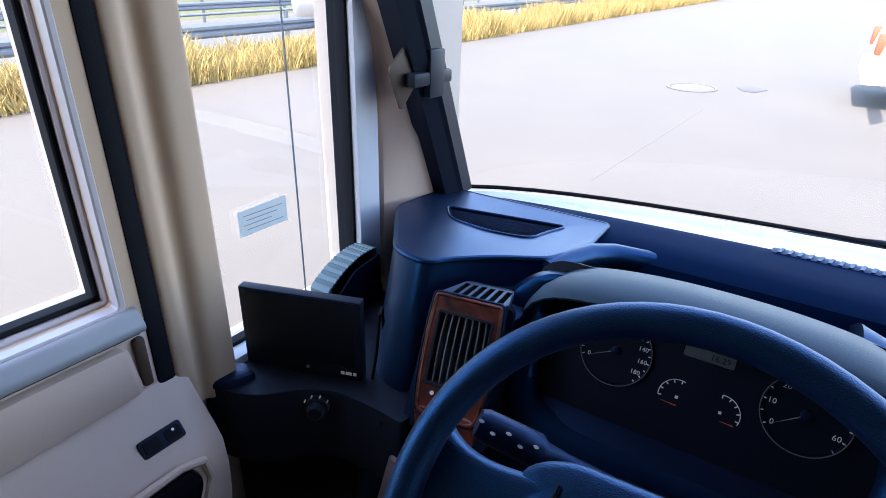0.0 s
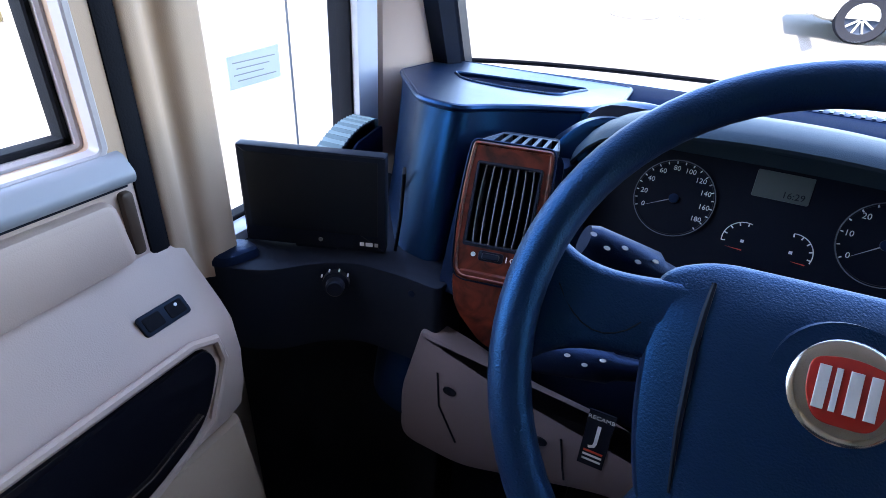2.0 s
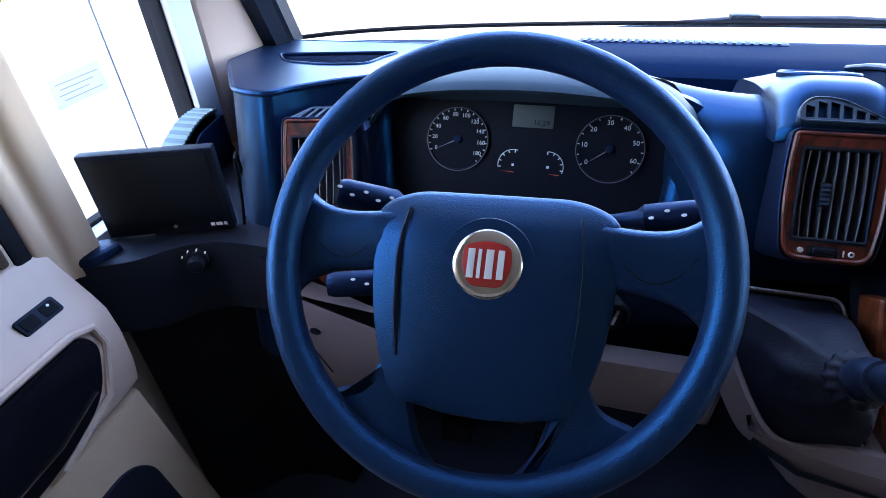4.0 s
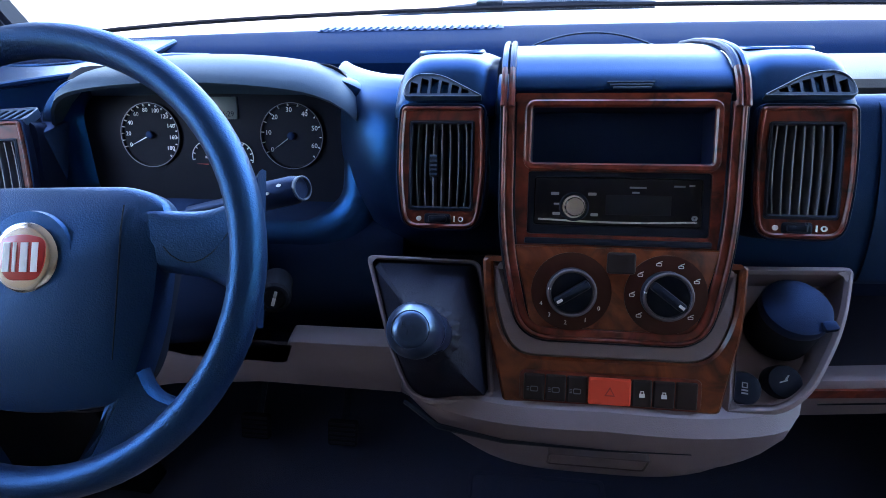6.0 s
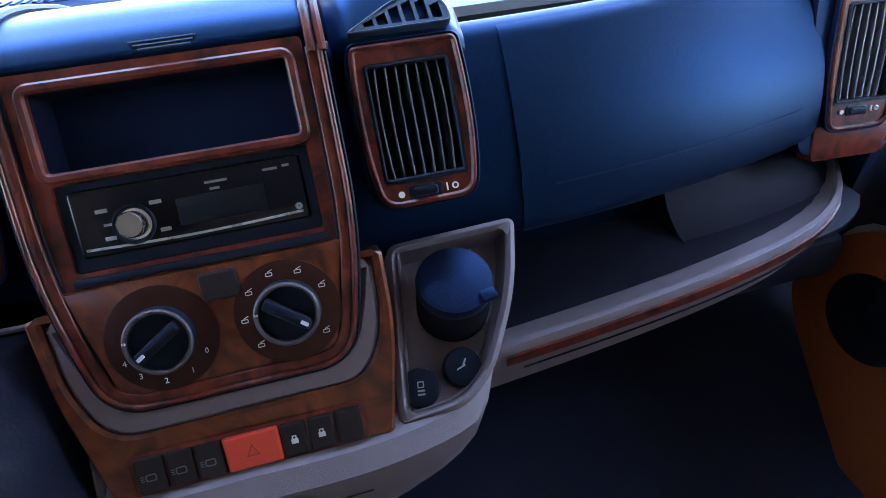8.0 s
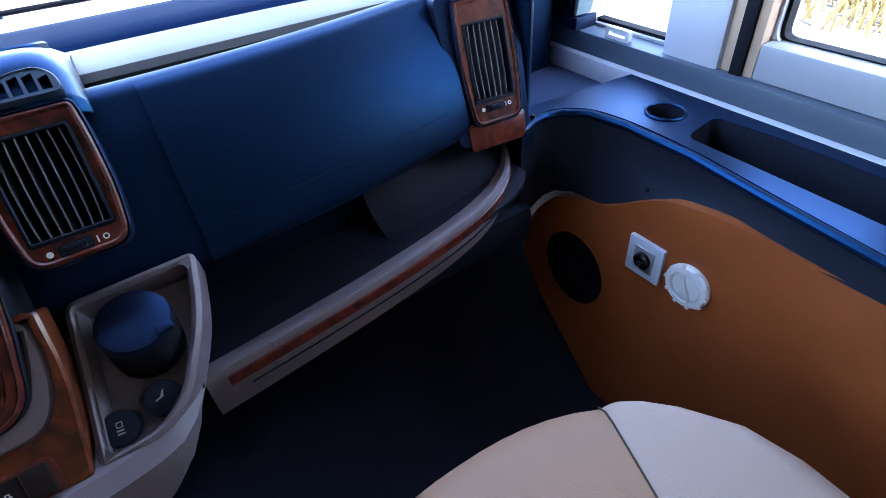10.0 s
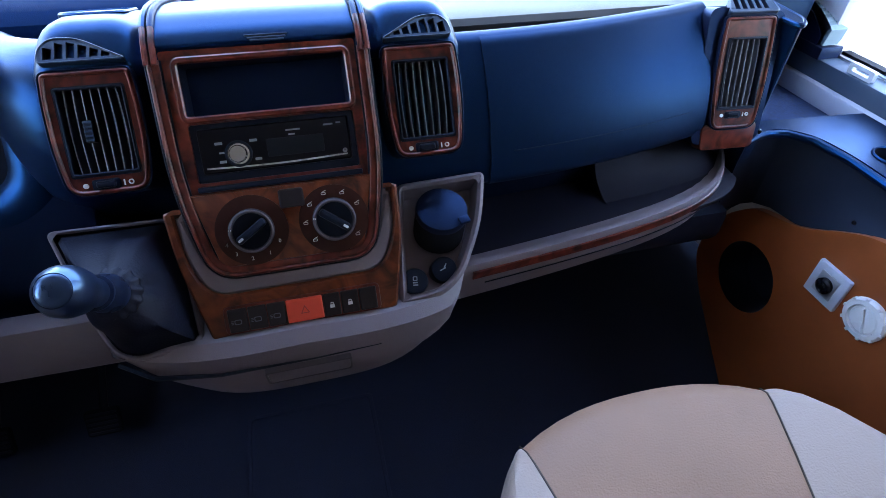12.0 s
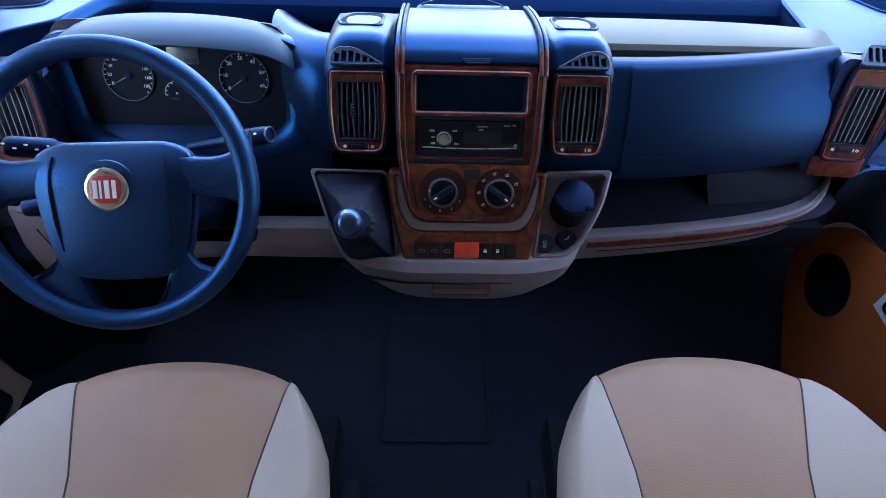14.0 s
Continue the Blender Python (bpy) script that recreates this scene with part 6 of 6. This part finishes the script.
# ---- floor things ----
mat = thing("floor_mat", "dark rubber mat lying on the cab floor", "mat")
part("mat_sheet", slab(rounded(rect(-0.20, -0.31, 0.094, 0.10), 0.015), 0.001, 0.008, 0.003), CARPET, mat)
part("mat_edge", ring(rounded(rect(-0.20, -0.31, 0.094, 0.10), 0.015), rounded(rect(-0.19, -0.30, 0.084, 0.09), 0.012), 0.006, 0.011, 0.002), CARPET, mat, "raised edge")
for x in (-0.70, -0.49):
    p = thing("pedal", "ribbed black rubber pedal", "pedal", "foot pedals")
    pm = basis((x, 0.13, 0.07), (1, 0, 0), (0, 0.5, 0.87))
    part("pad", slab(rounded(rect(-0.035, -0.03, 0.035, 0.03), 0.008), 0, 0.012, 0.004), RUBBER, p, "", pm)
    for i in range(5):
        part("rib", box(-0.03, -0.024 + i * 0.011, 0.011, 0.03, -0.019 + i * 0.011, 0.0145, 0.001), SHELF, p, "", pm, False)
    part("arm", tube([(x, 0.140, 0.075), (x, 0.24, 0.15), (x, 0.36, 0.36), (x, 0.50, 0.45)], 0.009, 8), BLACK, p)

# ---- outside ----
SLOPE = 0.045


def gz(y):
    return -0.55 + SLOPE * y


ground = bmesh.new()
ys = [-400, -60, -20, 0, 20, 60, 120, 400]
rows = [[(x, y, gz(max(-20, min(60, y)))) for x in (-600, -60, -12, 0, 12, 60, 600)] for y in ys]
skin(rows, False, False, False, ground)
setting("ground", ground, CONCRETE, "sunlit pale concrete yard reaching the horizon", "ground")


def strip_x(y):
    return -10.1 + 0.052 * (y + 3)


def scatter_grass(name, n, place, hmin, hmax, mat, label):
    rnd = random.Random(5)
    vs, fs = [], []
    for i in range(n):
        x, y = place(rnd)
        h = rnd.uniform(hmin, hmax)
        a = rnd.uniform(0, math.pi)
        h *= 0.55 + 0.30 * abs(math.sin(y * 1.7 + x) + math.sin(y * 0.63 + 1.0))
        w = rnd.uniform(0.007, 0.018)
        lx, ly = rnd.uniform(-0.55, 0.55) * h, rnd.uniform(-0.55, 0.55) * h
        c, s = math.cos(a) * w, math.sin(a) * w
        z = gz(y)
        k = len(vs)
        vs += [(x - c, y - s, z), (x + c, y + s, z), (x + lx * 0.5 + c * 0.7, y + ly * 0.5 + s * 0.7, z + h * 0.6), (x + lx, y + ly, z + h), (x + lx * 0.5 - c * 0.7, y + ly * 0.5 - s * 0.7, z + h * 0.6)]
        fs.append((k, k + 1, k + 2, k + 3, k + 4))
    me = bpy.data.meshes.new(name)
    me.from_pydata(vs, [], fs)
    me.materials.append(mat)
    return tagged(new(name, me), label, "grass", kind="stuff")


def on_strip(r):
    y = -8 + 62 * r.random() ** 1.5
    return strip_x(y) - 2.3 * r.random() ** 1.3, y


scatter_grass("dry_grass", 62000, on_strip, 0.25, 0.85, DRY_GRASS, "tall dry yellow grass along the yard")
scatter_grass("roadside_grass", 16000, lambda r: (5.2 + 5 * r.random(), -4 + 18 * r.random()), 0.1, 0.5, DRY_GRASS, "dry yellow grass beside the passenger side")
scatter_grass("green_scrub", 2500, lambda r: (5.6 + 5 * r.random(), -3 + 16 * r.random()), 0.15, 0.6, GREEN_GRASS, "green scrub among the dry grass")
road = bmesh.new()
skin([[(strip_x(y) - d, y, gz(min(60, y)) + 0.01) for d in (3.4, 11.5)] for y in (-40, 0, 20, 40, 60)], False, False, False, road)
setting("road", road, ASPHALT, "grey asphalt road behind the guard rail", "road")

bank, hill = bmesh.new(), random.Random(11)
rows = []
for y in spread(-60, 90, 76):
    r = hill.uniform(-0.5, 0.5)
    rows.append([(strip_x(y) - d, y, gz(max(-20, min(60, y))) + h) for d, h in ((13.5, -0.05), (15.0, 0.7 + r * 0.3), (19.0, 2.2 + r), (27.0, 4.2 + r * 1.6), (60.0, 5.5 + r))])
skin(rows, False, False, False, bank)
setting("backdrop", bank, BANK, "olive scrub bank beyond the road", "bank")


def guard_rail(offset):
    g = thing("guard_rail", "galvanised steel guard rail along the road", "guard rail")
    wave = [(0.0, 0.45), (0.04, 0.50), (0.04, 0.56), (0.0, 0.60), (0.04, 0.64), (0.04, 0.70), (0.0, 0.75)]
    bm = skin([[(strip_x(y) - offset + d, y, gz(y) + h) for d, h in wave] for y in spread(-20, 58, 14)], False, False, False)
    part("rail", bm, GALVANISED, g)
    for i in range(20):
        y = -18 + i * 4
        if y < 57:
            part("post", box(strip_x(y) - offset - 0.1, y - 0.04, gz(y) - 0.1, strip_x(y) - offset - 0.02, y + 0.04, gz(y) + 0.95, 0), GALVANISED, g, "", None, False)
    part("top_tube", tube([(strip_x(y) - offset - 0.06, y, gz(y) + 0.95) for y in spread(-20, 58, 14)], 0.03, 8), GALVANISED, g)
    return g


guard_rail(2.7)
guard_rail(12.0)
hole = thing("manhole_cover", "round iron manhole cover set in the concrete", "manhole cover")
HP = (-2.25, 10.2)
part("cover", lathe([(0.36, 0), (0.36, 0.012), (0.33, 0.016), (0.001, 0.016)], 36), WORN, hole, "", pose(HP[0], HP[1], gz(HP[1]) - 0.002, math.degrees(SLOPE)))
part("cover_ring", ring(oval(0, 0, 0.42, 0.42, 36), oval(0, 0, 0.37, 0.37, 36), 0, 0.018, 0.003), WORN, hole, "", pose(HP[0], HP[1], gz(HP[1]) - 0.002, math.degrees(SLOPE)))
pot = thing("ground_patch", "dark patch in the concrete", "patch")
PP = (-1.35, 10.6)
part("patch", slab([(0.22 * math.cos(a) * (1 + 0.2 * math.sin(3 * a)), 0.28 * math.sin(a)) for a in spread(0, 2 * math.pi * 23 / 24, 24)], 0, 0.006, 0.002), ASPHALT, pot, "", pose(PP[0], PP[1], gz(PP[1]) + 0.002, math.degrees(SLOPE)))
joint = thing("expansion_joint", "thin dark joint across the concrete", "joint")
part("joint_line", slab([(-2.1, 4.6), (-2.08, 4.6), (-1.75, 8.6), (-1.77, 8.6)], 0, 0.002, 0), WORN, joint, "", Matrix(((1, 0, 0, 0), (0, 1, 0, 0), (0, SLOPE, 1, -0.549), (0, 0, 0, 1))), False)

# parked car
car = thing("parked_car", "white hatchback parked on the concrete yard", "car")
CX, CY = 0.18, 9.75
CM = pose(CX, CY, gz(CY), math.degrees(SLOPE)) @ Matrix.Scale(1.12, 4)
side_o = rounded([(0.0, 0.35), (-0.02, 0.62), (0.05, 0.95), (0.42, 1.42), (1.1, 1.50), (2.0, 1.45), (2.7, 1.0), (3.6, 0.88), (3.95, 0.65), (3.95, 0.3), (3.4, 0.24), (0.3, 0.24)], [0.08, 0.1, 0.1, 0.12, 0.3, 0.3, 0.2, 0.15, 0.1, 0.08, 0.05, 0.05])
cb = part("body", slab(side_o, -1.7, 0.0, 0.12), WHITE_PAINT, car, "", CM @ FRONT)
WIN = rounded([(0.42, 0.98), (0.62, 1.36), (1.15, 1.42), (1.9, 1.38), (2.45, 1.0)], [0.05, 0.08, 0.1, 0.1, 0.05])
part("side_window", slab(WIN, -0.02, 0.008, 0.003), SCREEN, car, "dark side window", CM @ FRONT)
part("rear_window", slab([(-1.5, 1.0), (-0.2, 1.0), (-0.3, 1.38), (-1.4, 1.38)], 0, 0.02, 0.004), SCREEN, car, "dark rear window", CM @ Matrix.Translation((0.03, 0, -0.02)) @ pose(0, 0, 0, 0, 20, 0) @ pose(-0.34, 0, 0.12) @ basis((0, 0, 0), (0, -1, 0), (0, 0, 1)) @ pose(1.7, 0, 0))
for y in (0.16, 1.54):
    part("tail_light", box(-0.04, y - 0.12, 0.68, 0.14, y + 0.12, 0.95, 0.03), HAZARD, car, "red tail light", CM)
part("bumper", box(-0.08, 0.05, 0.30, 0.3, 1.65, 0.55, 0.05), WHITE_PAINT, car, "", CM)
for x in (0.72, 3.15):
    for y in (0.02, 1.55):
        w = part("wheel", lathe([(0.19, -0.09), (0.29, -0.10), (0.315, -0.06), (0.315, 0.06), (0.29, 0.10), (0.19, 0.09)], 32, closed=True), RUBBER, car, "", CM @ pose(x, y + 0.06, 0.315, 90))
        part("rim", lathe([(0.195, -0.05), (0.195, 0.075), (0.17, 0.06), (0.001, 0.055)], 28), BLACK, w, "", CM @ pose(x, y + 0.06, 0.315, 90))
        for k in range(10):
            part("rim_spoke", box(0.03, -0.012, 0.05, 0.19, 0.012, 0.085, 0.003), SILVER, w, "", CM @ pose(x, y + 0.06, 0.315, 90) @ at(0, 0, 0, 36 * k), False)

# own wipers and door mirror
wiper = thing("windscreen_wiper", "black wiper resting along the windscreen base", "wiper")
on_glass = lambda x, z, d: (x, base_y(x) + d - 0.45 * (z - 0.85), z)
part("blade", tube([on_glass(x, z, 0.035) for x, z in ((-0.52, 0.817), (-0.2, 0.832), (0.17, 0.832))], 0.005, 8), RUBBER, wiper)
part("arm", tube([on_glass(x, z, 0.045) for x, z in ((-0.50, 0.819), (-0.35, 0.832), (-0.2, 0.844), (0.0, 0.845), (0.17, 0.840))], [0.007, 0.010, 0.011, 0.011, 0.008], 8), BLACK, wiper)
part("joint_cap", box(-0.22, base_y(0) + 0.03, 0.838, -0.16, base_y(0) + 0.06, 0.860, 0.006), BLACK, wiper)
wiper = thing("windscreen_wiper", "black wiper lying low across the passenger's half", "wiper")
part("blade", tube([on_glass(x, z, 0.035) for x, z in ((0.36, 0.800), (0.62, 0.815), (0.95, 0.815))], 0.005, 8), RUBBER, wiper)
part("arm", tube([on_glass(x, z, 0.045) for x, z in ((0.38, 0.803), (0.50, 0.815), (0.66, 0.822), (0.95, 0.818))], [0.007, 0.010, 0.011, 0.008], 8), BLACK, wiper)
mir = thing("door_mirror", "white door mirror outside the side window", "mirror")
mm = pose(-1.60, 0.46, 1.312, 0, 0, -50)
part("mirror_shell", bow_plate(rounded(rect(-0.16, -0.12, 0.13, 0.14), 0.06), -0.09, 0.0, 0.0, 0.02), WHITE_PAINT, mir, "", mm @ FRONT)
part("mirror_glass", slab(rounded(rect(-0.14, -0.09, 0.11, 0.12), 0.045), 0.0, 0.006, 0.002), CHROME, mir, "mirror glass", mm @ FRONT)
part("mirror_arm", tube([(-1.55, 0.47, 1.36), (-1.42, 0.46, 1.38), (-1.29, 0.44, 1.36)], 0.025, 10), WHITE_PAINT, mir)
